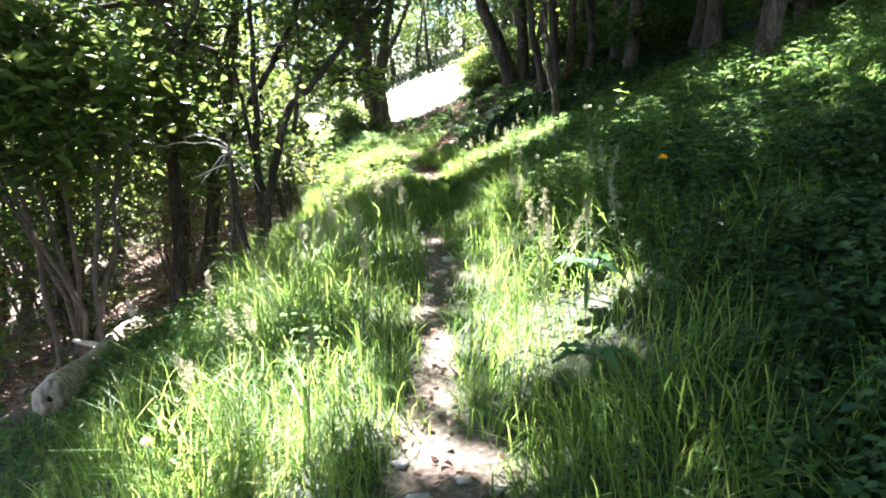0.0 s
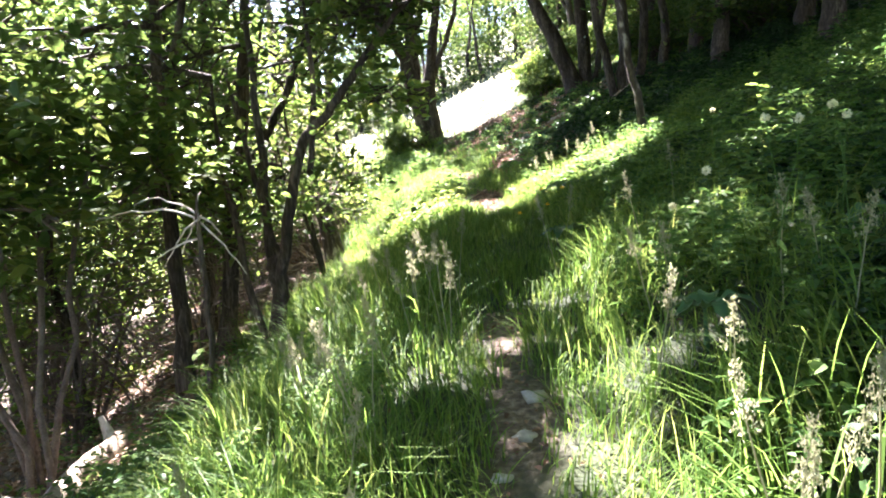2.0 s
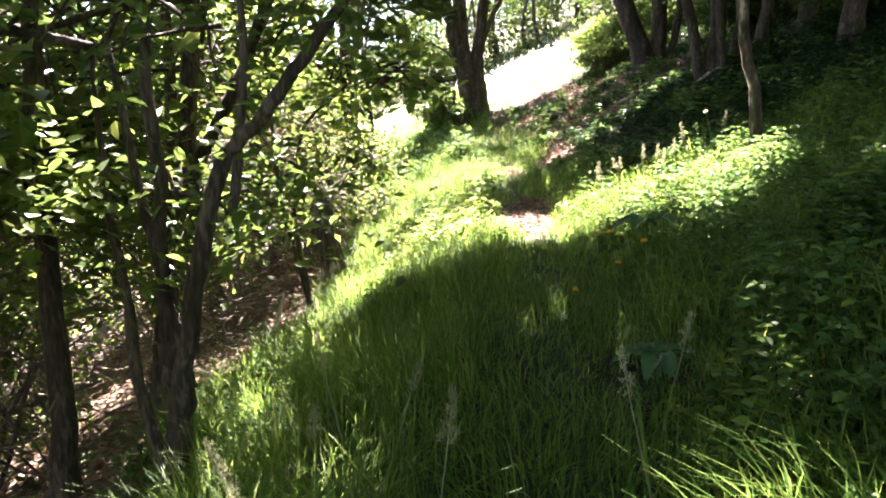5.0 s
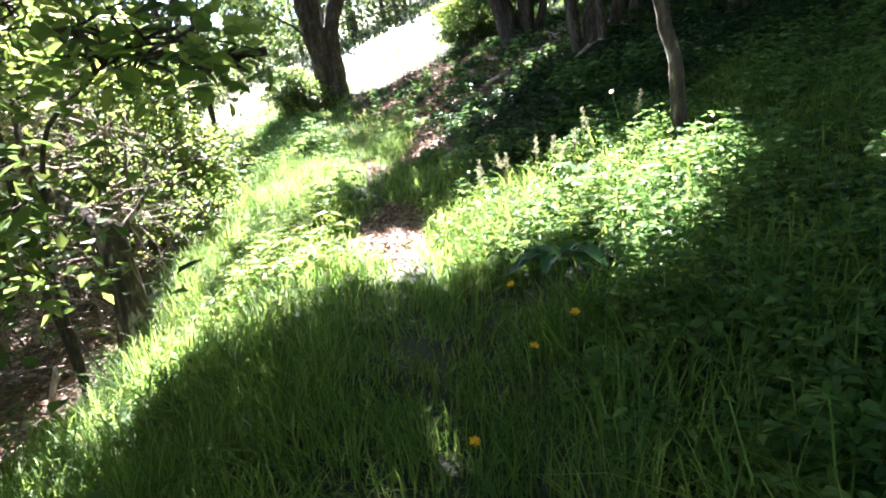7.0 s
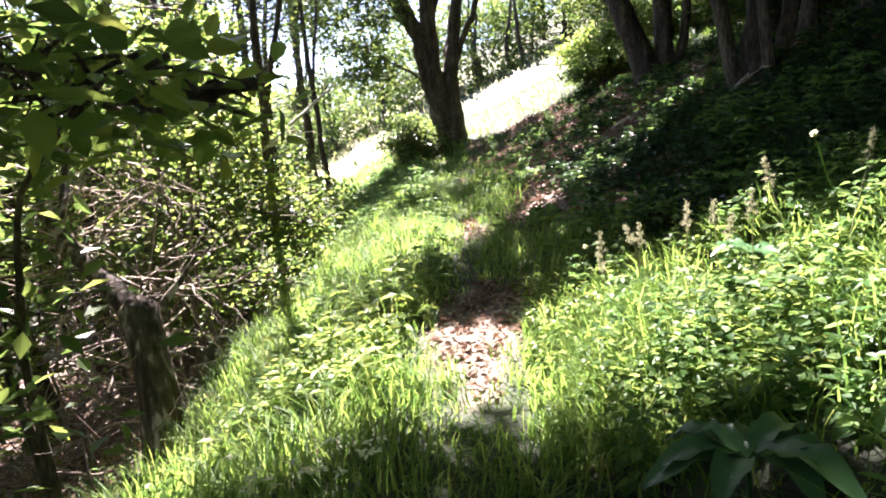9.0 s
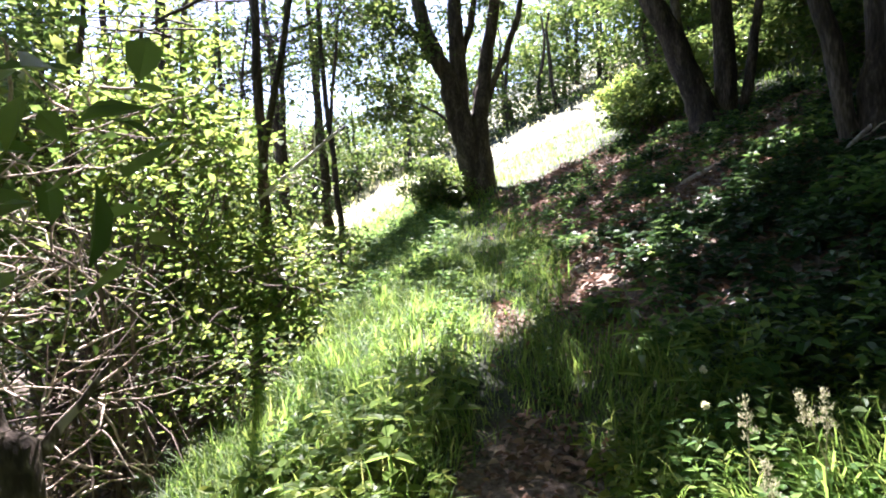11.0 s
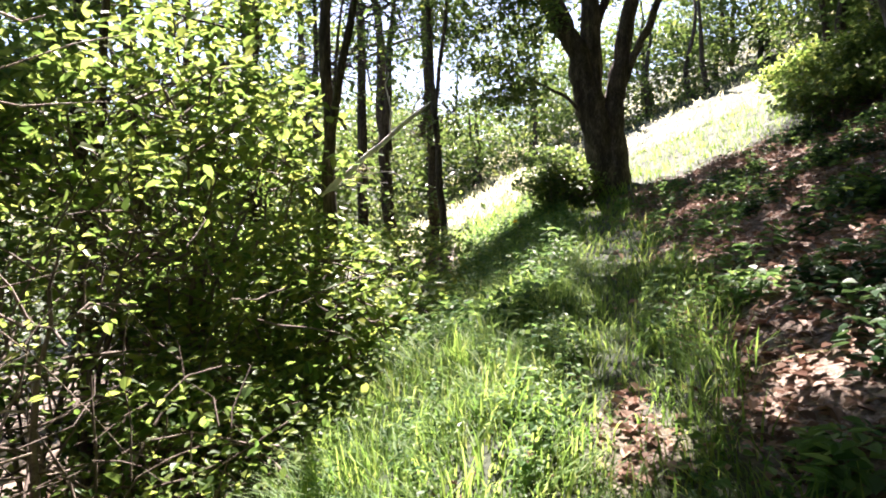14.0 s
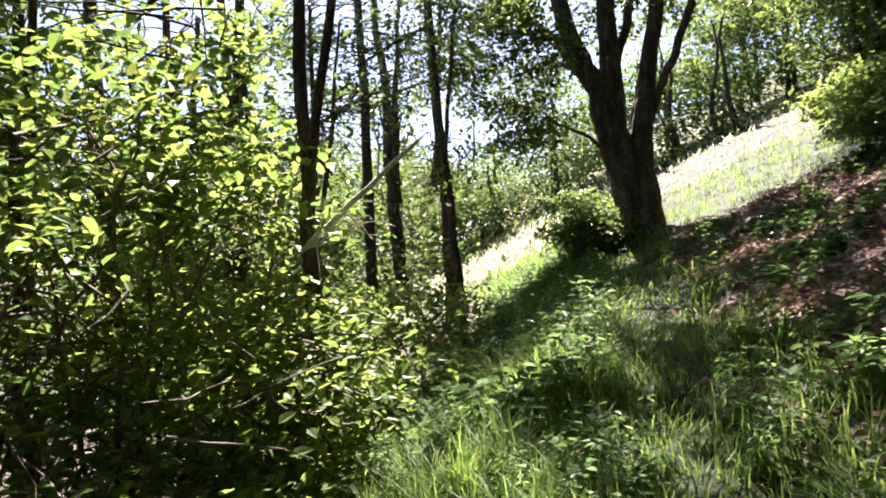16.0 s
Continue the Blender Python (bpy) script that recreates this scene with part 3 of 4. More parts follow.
# tall trees added as sun blockers; their crowns close over the path above the view
for y in np.arange(-6, 31, 3.0):
    for x, h, crowns in ((4.6, 6.6, (-0.9, -3.6, -5.9)), (-8.4, 9.6, (4.6, 7.0))):
        x, yy = x + float(rng.uniform(-0.4, 0.4)), float(y) + (1.5 if x < 0 else 0.0)
        if x < 0 and yy > 26:
            continue
        if x < 0 and yy > 13:
            crowns = (5.7, 7.3) if yy < 20 else (5.9,)
        if x > 0 and yy < 8:
            crowns = crowns[:2]
        if x > 0 and yy > 22:
            x, crowns = x + 2.4, (-0.9, -3.3, -6.0, -8.3)
        tree("shade_tree", x, yy, [[(0, 0, 0, 0.15), (0.1, 0, 2, 0.13), (-0.1, 0.2, h, 0.08)]],
             [(c, float(rng.uniform(-0.4, 0.4)), h + 0.12 * abs(c) * (1 if x > 0 else 0.3), 2.4, 2.3, 0.8, 118) for c in crowns], "tall tree added to shade the footpath, its crown above the view", 0.21, 26, group="shade trees")
# a hazel that reaches over the path with large soft leaves
tree("hazel", -2.7, 11.2, [[(0, 0, 0, 0.03), (-0.3, 0.1, 1.2, 0.025), (-0.1, 0, 2.2, 0.018), (0.8, -0.3, 2.75, 0.012), (1.3, -0.55, 2.7, 0.009), (1.75, -0.75, 2.55, 0.005)], [(0, 0, 0, 0.03), (-0.4, 0.1, 1.5, 0.025), (-0.5, 0.3, 3.2, 0.015)]],
     [(1.5, -0.7, 2.5, 0.3, 0.3, 0.15, 14), (1.05, -0.6, 2.6, 0.4, 0.4, 0.25, 16), (0.6, -0.4, 2.75, 0.5, 0.45, 0.35, 18), (-0.3, 0.0, 3.1, 0.6, 0.6, 0.6, 20)], "hazel with large soft leaves hanging over the path", 0.14, 9, leafmat=SHRUB, low=9)

# ---- shrubs ----


def shrub(x, y, blobs, label, leaf=0.08, per=40, stems=7, leafmat=None, size=0.22, bare=14, clear=False, side=-1):
    ob = root_of("shrub", x, y, label, "shrub")
    leaves, twigs = [], []
    for k in range(stems):
        a = rng.uniform(0, 6.28)
        b = blobs[k % len(blobs)]
        tip = np.array([b[0] + math.cos(a) * b[3] * 0.7, b[1] + math.sin(a) * b[4] * 0.7, b[2] + rng.uniform(0, b[5] * 0.6)])
        foot = np.array([math.cos(a) * 0.15, math.sin(a) * 0.15, -0.3])
        put("stem", tubes_mesh("stem", [tube(bent(foot, tip, 9, -0.12, 0.15), np.linspace(0.03, 0.008, 9), 5)]), TWIG, ob)
    for bx, by, bz, rx, ry, rz, count in blobs:
        P, C = sprays((bx, by, bz), (rx, ry, rz), count, per, size)
        g = land(P[:, 0] + x, P[:, 1] + y) - ob.location[2]
        ok = (P[:, 2] > g + 0.05) & (((P[:, 0] + x - path_x(P[:, 1] + y)) * side > 0.75) | (side == 0))
        if clear:
            ok &= let_through(P + np.array(ob.location), 0.8) | (rng.uniform(size=len(P)) < 0.35)
        leaves.append(P[ok])
        for c in C[:: max(1, len(C) // bare)]:
            start = np.array([bx, by, bz - rz * 0.5]) + rng.normal(size=3) * np.array([rx, ry, rz * 0.6]) * 0.4
            twigs.append(tube(bent(start, c, 5, -0.05, 0.2), np.linspace(0.012, 0.004, 5), 4))
    put("branchwork", tubes_mesh("branchwork", twigs), TWIG, ob, kind="stuff")
    put("foliage", leaf_mesh("foliage", leaf_cloud(np.concatenate(leaves), leaf)), leafmat or SHRUB, ob)
    return ob


shrub(-4.6, 18.1, [(0, 0, 1.0, 1.1, 1.3, 0.6, 80), (0.7, 1.4, 1.0, 0.75, 1.0, 0.45, 60), (-0.7, -1.2, 1.0, 1.0, 1.0, 0.6, 60), (-1.2, 0.8, 1.2, 1.0, 1.0, 0.7, 40), (0.5, -0.3, 0.7, 0.7, 0.9, 0.4, 45), (0.9, -0.6, 1.5, 0.6, 0.7, 0.5, 26), (0.2, -0.4, 1.75, 0.8, 0.8, 0.45, 34), (1.0, -1.6, 0.6, 0.45, 0.7, 0.4, 40), (0.4, -2.4, 0.6, 0.7, 0.8, 0.5, 50)], "bright green elder bush at the path's edge", 0.11, 24)
shrub(-3.7, 14.1, [(0, 0, 1.2, 0.8, 1.0, 0.8, 30), (0.2, 1.3, 0.9, 0.8, 1.0, 0.6, 40), (-0.5, 0.4, 2.1, 0.8, 0.9, 0.6, 16)], "tangled shrub beside the old stump", 0.06, bare=40, clear=True)
shrub(-5.2, 15.4, [(0, 0, 1.6, 1.2, 1.4, 1.3, 60), (-0.5, 1.5, 2.6, 1.4, 1.4, 1.0, 60), (0.4, 0.6, 2.9, 1.0, 1.2, 0.7, 30)], "tall tangled shrub with bare twigs", 0.1, bare=26, clear=True)
shrub(-3.5, 5.9, [(0.1, -0.2, 2.5, 0.8, 1.0, 0.8, 60), (-0.6, 0.6, 3.0, 1.0, 1.2, 0.9, 60), (-1.0, -0.6, 1.8, 0.9, 1.0, 0.8, 40), (0.2, 1.4, 2.6, 0.6, 0.9, 0.5, 26)], "leafy maple sapling on the slope below the path", 0.12, leafmat=FOLIAGE)
shrub(-5.4, 9.0, [(0, 0, 1.4, 1.3, 1.6, 1.3, 80), (0.4, 0.6, 2.6, 1.2, 1.2, 0.8, 50)], "dark thicket shrub on the slope", 0.07, bare=50)
shrub(-7.4, 11.5, [(0, 0, 1.6, 1.6, 1.8, 1.6, 90)], "dark thicket shrub on the slope", 0.09, bare=50)
shrub(-5.2, 12.4, [(0, 0, 1.6, 1.0, 1.2, 1.2, 60), (0, 0, 3.0, 1.2, 1.2, 0.8, 40)], "dark thicket shrub with bare twigs", 0.07, bare=60)
shrub(-6.6, 19.5, [(0, 0, 1.6, 1.6, 1.6, 1.3, 80), (-0.6, 1, 3.2, 1.6, 1.6, 1.1, 60)], "thick green shrub among the slope trees", 0.11)
shrub(-5.4, 22.6, [(0, 0, 0.9, 1.2, 1.6, 0.7, 70)], "dark low shrub beneath the slope trees", 0.1)
shrub(-4.35, 28.6, [(0, 0, 0.8, 0.9, 1.0, 0.7, 60), (0.6, -0.6, 0.6, 0.7, 0.8, 0.5, 40)], "dark bush beside the foot of the large tree", 0.12, side=0, leafmat=FOLIAGE)
shrub(-4.3, 30.6, [(0, 0, 0.8, 0.8, 0.9, 0.7, 60), (0.8, 0.3, 0.6, 0.7, 0.7, 0.5, 40)], "dark bush behind the large tree", 0.13, side=0, leafmat=FOLIAGE)
shrub(-8.5, 24.5, [(0, 0, 1.2, 1.6, 1.6, 1.1, 80)], "thick green shrub among the slope trees", 0.12)
shrub(-5.4, 17.0, [(0, 0, 4.0, 1.2, 1.3, 0.7, 60), (0.3, 1.2, 3.5, 1.0, 1.0, 0.6, 45), (-0.6, -1.0, 3.4, 1.0, 1.0, 0.6, 40)], "tall maple sapling with sunlit yellow-green leaves", 0.13, clear=True)
shrub(-6.3, 6.4, [(0, 0, 1.3, 1.4, 1.4, 1.2, 70)], "dark thicket shrub on the slope", 0.08, bare=40)

shrub(3.6, 28.0, [(0, 0, 0.9, 1.5, 1.0, 0.8, 90), (-0.9, 0.3, 0.5, 0.9, 0.8, 0.5, 50), (1.6, 0, 1.3, 1.2, 1.0, 0.9, 70)], "dark bush on the bank beside the clearing", 0.13, side=1, leafmat=FOLIAGE)
shrub(5.6, 26.6, [(0, 0, 1.0, 1.5, 1.2, 0.9, 90), (1.4, 0.2, 1.5, 1.3, 1.1, 1.0, 70)], "dark bush on the bank beside the clearing", 0.13, side=1, leafmat=FOLIAGE)
shrub(1.9, 29.6, [(0, 0, 0.6, 0.8, 0.8, 0.5, 40), (1.3, 0.2, 1.1, 1.1, 0.9, 0.9, 70)], "rounded bush at the edge of the clearing", 0.13, side=1)
shrub(1.7, 26.3, [(0, 0, 0.4, 0.7, 0.7, 0.35, 40), (0.9, -0.3, 0.6, 0.8, 0.7, 0.45, 50)], "low dark bush on the bank beside the clearing", 0.12, side=1, leafmat=FOLIAGE)
shrub(1.5, 31.4, [(0, 0, 0.6, 0.6, 0.7, 0.5, 40), (0.8, 0.3, 0.9, 0.8, 0.7, 0.7, 50)], "rounded bush at the edge of the clearing", 0.13, side=1)
shrub(8.5, 25.5, [(0, 0, 1.3, 1.8, 1.4, 1.2, 110)], "dark bush on the bank beside the clearing", 0.14, side=1, leafmat=FOLIAGE)
shrub(-5.9, 18.8, [(0, 0, 3.9, 1.2, 1.1, 0.8, 70), (-1.5, -0.3, 4.9, 1.2, 1.1, 0.9, 70), (-2.4, -1.2, 4.0, 1.2, 1.1, 1.0, 60), (-0.6, 0.2, 5.6, 1.2, 1.0, 0.7, 50), (-1.0, -1.2, 2.8, 1.0, 1.0, 0.8, 50)], "tall maple sapling with broad sunlit leaves", 0.16, 26, clear=True)

for x, y in ((5.4, 15.6), (7.0, 12.4), (4.9, 20.6), (7.6, 18.2), (8.4, 9.2)):
    shrub(x, y, [(0, 0, 0.7, 1.3, 1.2, 0.6, 70), (0.9, 0.5, 1.0, 1.0, 1.0, 0.7, 50), (-0.9, -0.3, 0.5, 0.8, 0.8, 0.4, 36)], "dark undergrowth bush among the bank trees", 0.12, side=1, leafmat=FOLIAGE, bare=24)

# ---- far woods, uncountable ----


def woods(spots, label, leaf, per):
    ob = tagged(new("far_woods"), label, "woods", "", "stuff")
    trunks, leaves = [], []
    for x, y, h in spots:
        z = float(land(x, y))
        trunks.append(tube(bent((x, y, z - 0.3), (x + rng.normal() * 0.4, y, z + h), 7, 0, 0.16), np.linspace(0.15, 0.05, 7), 7))
        for _ in range(4):
            c = (x + rng.normal() * 1.6, y + rng.normal() * 1.6, z + h * rng.uniform(0.12, 1.0))
            leaves.append(sprays(c, (2.2, 2.2, 1.4), 26, per, 0.5)[0])
    put("trunks", tubes_mesh("trunks", trunks), BARK, ob, kind="stuff")
    P = np.concatenate(leaves)
    P = P[(let_through(P, 0.0) | (P[:, 1] > 48)) & (P[:, 2] > land(P[:, 0], P[:, 1]))]
    put("crowns", coarse_leaf_mesh("crowns", leaf_cloud(P, leaf)), FOLIAGE, ob, kind="stuff")


def spots(n, x0, x1, y0, y1, h0, h1):
    return [(rng.uniform(x0, x1), rng.uniform(y0, y1), rng.uniform(h0, h1)) for _ in range(n)]


woods(spots(24, -18, -9.5, -6, 34, 6, 10), "dense woodland on the slope below", 0.2, 28)
woods(spots(26, -34, -18, 0, 60, 8, 14), "dense woodland on the far slope", 0.4, 14)
# The second lot of trees is added to shade the clearing's right side.
woods(spots(12, 5.5, 13, 28, 46, 5, 8) + spots(8, 2.5, 8, 37, 44, 5, 7), "dark dense woodland beside the clearing", 0.26, 18)
woods(spots(30, 9.5, 20, -8, 38, 6, 9), "dark dense woodland higher up the bank", 0.3, 16)
woods(spots(26, -5, 14, 42, 50, 3.5, 6.5) + spots(26, 0, 34, 50, 62, 5, 10) + spots(18, -24, -6, 42, 54, 4, 8), "sunlit trees beyond the clearing", 0.28, 18)
woods(spots(18, -12, 12, -16, -6, 6, 9), "dense woodland behind", 0.35, 14)

# ---- grass, herbs and leaf litter ----


DOCKS = [(0.72, 3.2), (0.72, 4.5), (0.47, 7.4), (0.78, 10.0), (0.72, 9.8), (1.35, 11.9), (1.7, 4.9), (0.62, 2.6), (-0.75, 1.95)]


def scatter(n, x0, x1, y0, y1):
    x, y = rng.uniform(x0, x1, n), rng.uniform(y0, y1, n)
    return x + path_x(y), y


def grass(n, box, height, width, label, thin=0.55, mat=GRASS):
    x, y = scatter(n, *box)
    b = bareness(x, y)
    keep = rng.uniform(size=n) > b * 1.03
    clump = 0.5 + 0.5 * wave(x, y, 0.5, 8.0)
    keep &= rng.uniform(size=n) < (1 - thin + thin * clump) * (1 - (0.55 + 0.25 * (y < 3)) * np.clip((x - path_x(y) - 0.7) / 0.6, 0, 1) * ((y < 10.4) | (y > 12.8)))
    x, y, clump = x[keep], y[keep], clump[keep]
    dx = x - path_x(y)
    herby = np.clip((dx - 0.9) / 1.5, 0, 1)
    h = height * rng.uniform(0.35, 1.15, len(x)) * (0.55 + 0.7 * clump) * np.clip(0.35 + np.abs(dx) * 0.9, 0.4, 1) * (1 - 0.35 * herby) * (1 - 0.75 * np.clip((-dx - 1.5) / 0.6, 0, 1) * (y < 8))
    for px, py in DOCKS:
        h = h * np.clip(np.hypot(x - px, y - py) / 0.45, 0.3, 1)
    lean = 6.0 * wave(x, y, 0.7, 9.0) + rng.normal(size=len(x)) * 1.0
    P = np.stack([x, y, land(x, y) - 0.01], -1)
    put("grass", blade_mesh("grass", P, h, lean, rng.uniform(0.15, 1.2, len(x)), width * rng.uniform(0.5, 1.3, len(x))), mat, None, label, "grass", "", "stuff")


grass(120000, (-3.0, 4.0, 0.3, 9.5), 0.46, 0.007, "long lush green grass along the footpath")
grass(85000, (-2.8, 3.5, 9.5, 20), 0.40, 0.010, "long green grass beside the footpath")
grass(9000, (0.3, 2.4, 10.5, 12.8), 0.34, 0.009, "pale sunny grass on the bank", 0.4)
grass(36000, (-5, 8, 20, 34), 0.4, 0.022, "grass around the sunny clearing")
grass(26000, (-14, 24, 33, 62), 0.5, 0.07, "meadow grass coloured paler to look sunlit", mat=SUNLIT_MEADOW)


def herbs(n, box, height, leaf, label, pairs=5, mat=HERB, spare=0.55, patchy=0.5, shy=0.85):
    """Leafy weeds: short stems with leaves in pairs up them."""
    x, y = scatter(n, *box)
    b = bareness(x, y)
    dx = x - path_x(y)
    edge = np.minimum(np.minimum(dx - box[0], box[1] - dx), np.minimum(y - box[2], box[3] - y)) + 0.3 * wave(x, y, 0.4, 15.0)
    edge = np.where(np.abs(x + 3.0 - 0.21 * (5.4 - y)) + 9 * np.clip(np.abs(y - 5.4) - 1.4, 0, 1) < 0.22, -1.0, edge)
    for px, py in DOCKS:
        edge = np.where(np.hypot(x - px, y - py) < 0.36, -1.0, edge)
    if shy < 0.5:
        edge = np.minimum(edge, 0.8 * wave(x, y, 0.9, 21.0) + 0.12)
    keep = (rng.uniform(size=n) < edge / 0.6 + (0.15 if shy > 0.5 else 0.04)) & (rng.uniform(size=n) > b * shy) & (np.abs(dx) > spare) & (rng.uniform(size=n) < 1 - patchy + patchy * (0.5 + 0.5 * wave(x, y, 0.8, 12.0)) * 1.3)
    x, y = x[keep], y[keep]
    h = height * rng.uniform(0.3, 1.25, len(x)) * (0.85 + 0.5 * wave(x, y, 0.55, 17.0))
    P, A, S = [], [], []
    for k in range(pairs):
        u = (k + 0.6) / pairs
        turn = rng.uniform(0, 6.28, len(x))
        for flip in (0, np.pi, 1.6, 1.6 + np.pi)[: 4 if k == pairs - 1 else 2]:
            c, s = np.cos(turn + flip), np.sin(turn + flip)
            P.append(np.stack([x + c * 0.015, y + s * 0.015, land(x, y) + h * u], -1))
            A.append(np.stack([c, s, rng.uniform(-0.35, 0.45, len(x))], -1))
            S.append(leaf * (1.15 - 0.5 * u) * rng.uniform(0.6, 1.3, len(x)))
    P, A, S = np.concatenate(P), np.concatenate(A), np.concatenate(S)
    N = random_dirs(len(P)) * 0.35 + np.array([0, 0, 0.8])
    put("herbs", leaf_mesh("herbs", leaf_arrays(P, A, N, S, S * rng.uniform(0.5, 0.8, len(P)), 0.15, 0.2)), mat, None, label, "herbs", "", "stuff")


herbs(4600, (0.5, 2.6, 3.5, 13), 0.32, 0.075, "dense nettle-like weeds covering the bank")
herbs(2200, (1.3, 3.4, 1.5, 9.6), 0.26, 0.085, "glossy ivy-like weeds covering the bank, darkened to look shaded", mat=SHADED_HERB)
herbs(4500, (2.4, 7.5, 3.0, 13), 0.3, 0.09, "leafy weeds higher up the bank")
herbs(6000, (1.1, 6.5, 12.6, 17.2), 0.24, 0.11, "glossy ivy-like weeds under the bank trees, darkened to look shaded", mat=SHADED_HERB, shy=0.6, patchy=0.3)
herbs(2600, (1.5, 7.0, 17, 27), 0.24, 0.13, "ivy-like weed patches in the leaf litter, darkened to look shaded", mat=SHADED_HERB, shy=0.2, patchy=0.3)
herbs(2600, (0.8, 3.2, 0.4, 4.8), 0.3, 0.065, "dense leafy weeds on the bank, darkened to look shaded", mat=SHADED_HERB)
herbs(2800, (-2.4, 3.0, 0.8, 6.5), 0.26, 0.05, "small leafy weeds among the grass")
# The lighter shrub leaf colour stands in for strong sun on these weeds.
herbs(650, (-1.9, -0.35, 11.5, 14.0), 0.38, 0.11, "broad-leaved weeds at the path's edge, lightened to look sunlit", spare=0.35, mat=SHRUB)
herbs(1700, (0.25, 1.9, 10.4, 13.4), 0.22, 0.07, "broad-leaved weeds at the path's edge, lightened to look sunlit", spare=0.35, mat=SHRUB)
herbs(3000, (0.3, 6.5, 14.5, 27), 0.28, 0.12, "patches of leafy weeds in the leaf litter", patchy=0.3, shy=0.2)
herbs(900, (-2.0, 0.6, 13.6, 19), 0.3, 0.065, "small leafy weeds mixed into the grass", spare=0.2, patchy=0.7)
herbs(900, (0.7, 4.0, 12.8, 15.6), 0.34, 0.13, "dark weeds at the foot of the bank", shy=0.1)
herbs(1500, (-5.5, -1.2, 3.0, 13), 0.22, 0.07, "low weeds on the slope below the path")
herbs(1800, (-3.5, 0.6, 17, 30), 0.4, 0.13, "shaded weeds before the clearing", patchy=0.6)


def litter(n, box, label, size=1.0):
    x, y = scatter(n, *box)
    keep = rng.uniform(size=n) < np.maximum(bareness(x, y), 0.06) - 0.0
    x, y = x[keep], y[keep]
    P = np.stack([x, y, land(x, y) + rng.uniform(0.004, 0.04, len(x))], -1)
    axis = random_dirs(len(x), 0.25)
    normal = random_dirs(len(x)) * 0.4 + np.array([0, 0, 1.0])
    L = rng.uniform(0.04, 0.1, len(x)) * size
    V = leaf_arrays(P, axis, normal, L, L * rng.uniform(0.5, 0.9, len(x)), 0.25, rng.uniform(-0.2, 0.3))
    put("leaf_litter", leaf_mesh("leaf_litter", V), LITTER, None, label, "leaf litter", "", "stuff")


litter(34000, (0.0, 6.5, 13, 28), "dry brown fallen leaves covering the bank")
litter(2600, (-1.0, 1.0, 0.5, 7), "dry leaves and crumbs on the worn path", 0.45)
litter(5000, (-1.2, 0.8, 11, 17), "dry brown leaves on the bare patch", 0.65)
litter(26000, (-8, -2.0, 3, 26), "dry brown leaves in the hollow below")

# ---- single plants and dead wood ----


def spot(x, y, up=0.0):
    return np.array([x, y, float(land(x, y)) + up])


def fallen_log():
    a, b = spot(-3.25, 6.7, 0.11), spot(-2.72, 4.2, 0.12)
    ob = root_of("fallen_log", -3.0, 5.5, "pale barkless fallen log lying in the weeds", "log")
    P = bent(a, b, 14, 0.0, 0.05)
    put("stem", tubes_mesh("stem", [tube(under(ob, P[[0, *range(14), 13]]+np.array([[0, 0.004 * k, 0] for k in (4, 2, *[0] * 12, -2, -4)])), [0.01, *np.linspace(0.085, 0.12, 14), 0.02], 12, 0.16)]), PALE, ob)
    put("stub", tubes_mesh("stub", [tube(under(ob, bent(P[1], P[1] + [-0.12, 0.05, 0.22], 5)), np.linspace(0.06, 0.02, 5), 8, 0.15)]), BLEACHED, ob)
    put("stub", tubes_mesh("stub", [tube(under(ob, bent(P[6], P[6] + [-0.25, -0.1, 0.12], 5)), np.linspace(0.04, 0.015, 5), 7, 0.15)]), BLEACHED, ob)


fallen_log()


def old_stump():
    ob = root_of("broken_tree", -2.95, 12.55, "pale broken tree trunk bent over beside the path", "tree")
    put("trunk", tubes_mesh("trunk", [tube([(0.05, 0, -0.3), (0.02, 0, 0.1), (-0.05, 0.03, 0.45), (-0.12, 0.1, 0.8), (-0.2, 0.15, 1.15), (-0.22, 0.16, 1.24)], [0.24, 0.18, 0.16, 0.155, 0.15, 0.06], 14, 0.14)]), PEELING, ob)
    put("limb", tubes_mesh("limb", [tube(bent((-0.18, 0.12, 1.02), (-1.3, 0.55, 2.0), 10, 0.05, 0.1), np.linspace(0.11, 0.06, 10), 10, 0.14)]), PEELING, ob)
    put("limb", tubes_mesh("limb", [tube(bent((-1.0, 0.45, 1.8), (-1.5, 1.2, 2.6), 7, 0, 0.15), np.linspace(0.05, 0.02, 7), 7, 0.14)]), PEELING, ob)
    put("limb", tubes_mesh("limb", [tube(bent((-0.2, 0.15, 0.9), (0.05, 0.7, 1.5), 7, 0, 0.15), np.linspace(0.05, 0.015, 7), 7, 0.14)]), PEELING, ob)


old_stump()


def dead_branch(a, b, r, twigs, label, name="dead_branch"):
    """A bleached bough from a to b with side twigs: (share along it, reach dx, dy, dz)."""
    wood = BLEACHED if name in ("dead_branch", "dead_sapling") else PALE
    ob = tagged(new(name), label, "branch")
    ob.location = a
    P = bent(a, b, 12, 0.0, 0.08)
    put("bough", tubes_mesh("bough", [tube(under(ob, P), [0.003, *np.linspace(r, r * 0.6, 10), 0.003], 8, 0.12)]), BARK if name == "dead_sapling" else wood, ob)
    for u, dx, dy, dz in twigs:
        p = P[int(u * 11)]
        put("twig", tubes_mesh("twig", [tube(under(ob, bent(p, p + np.array([dx, dy, dz]), 8, -0.08, 0.2)), np.linspace(max(r * 0.36, 0.008), max(r * 0.1, 0.003), 8), 6, 0.1)]), wood, ob)
    return ob


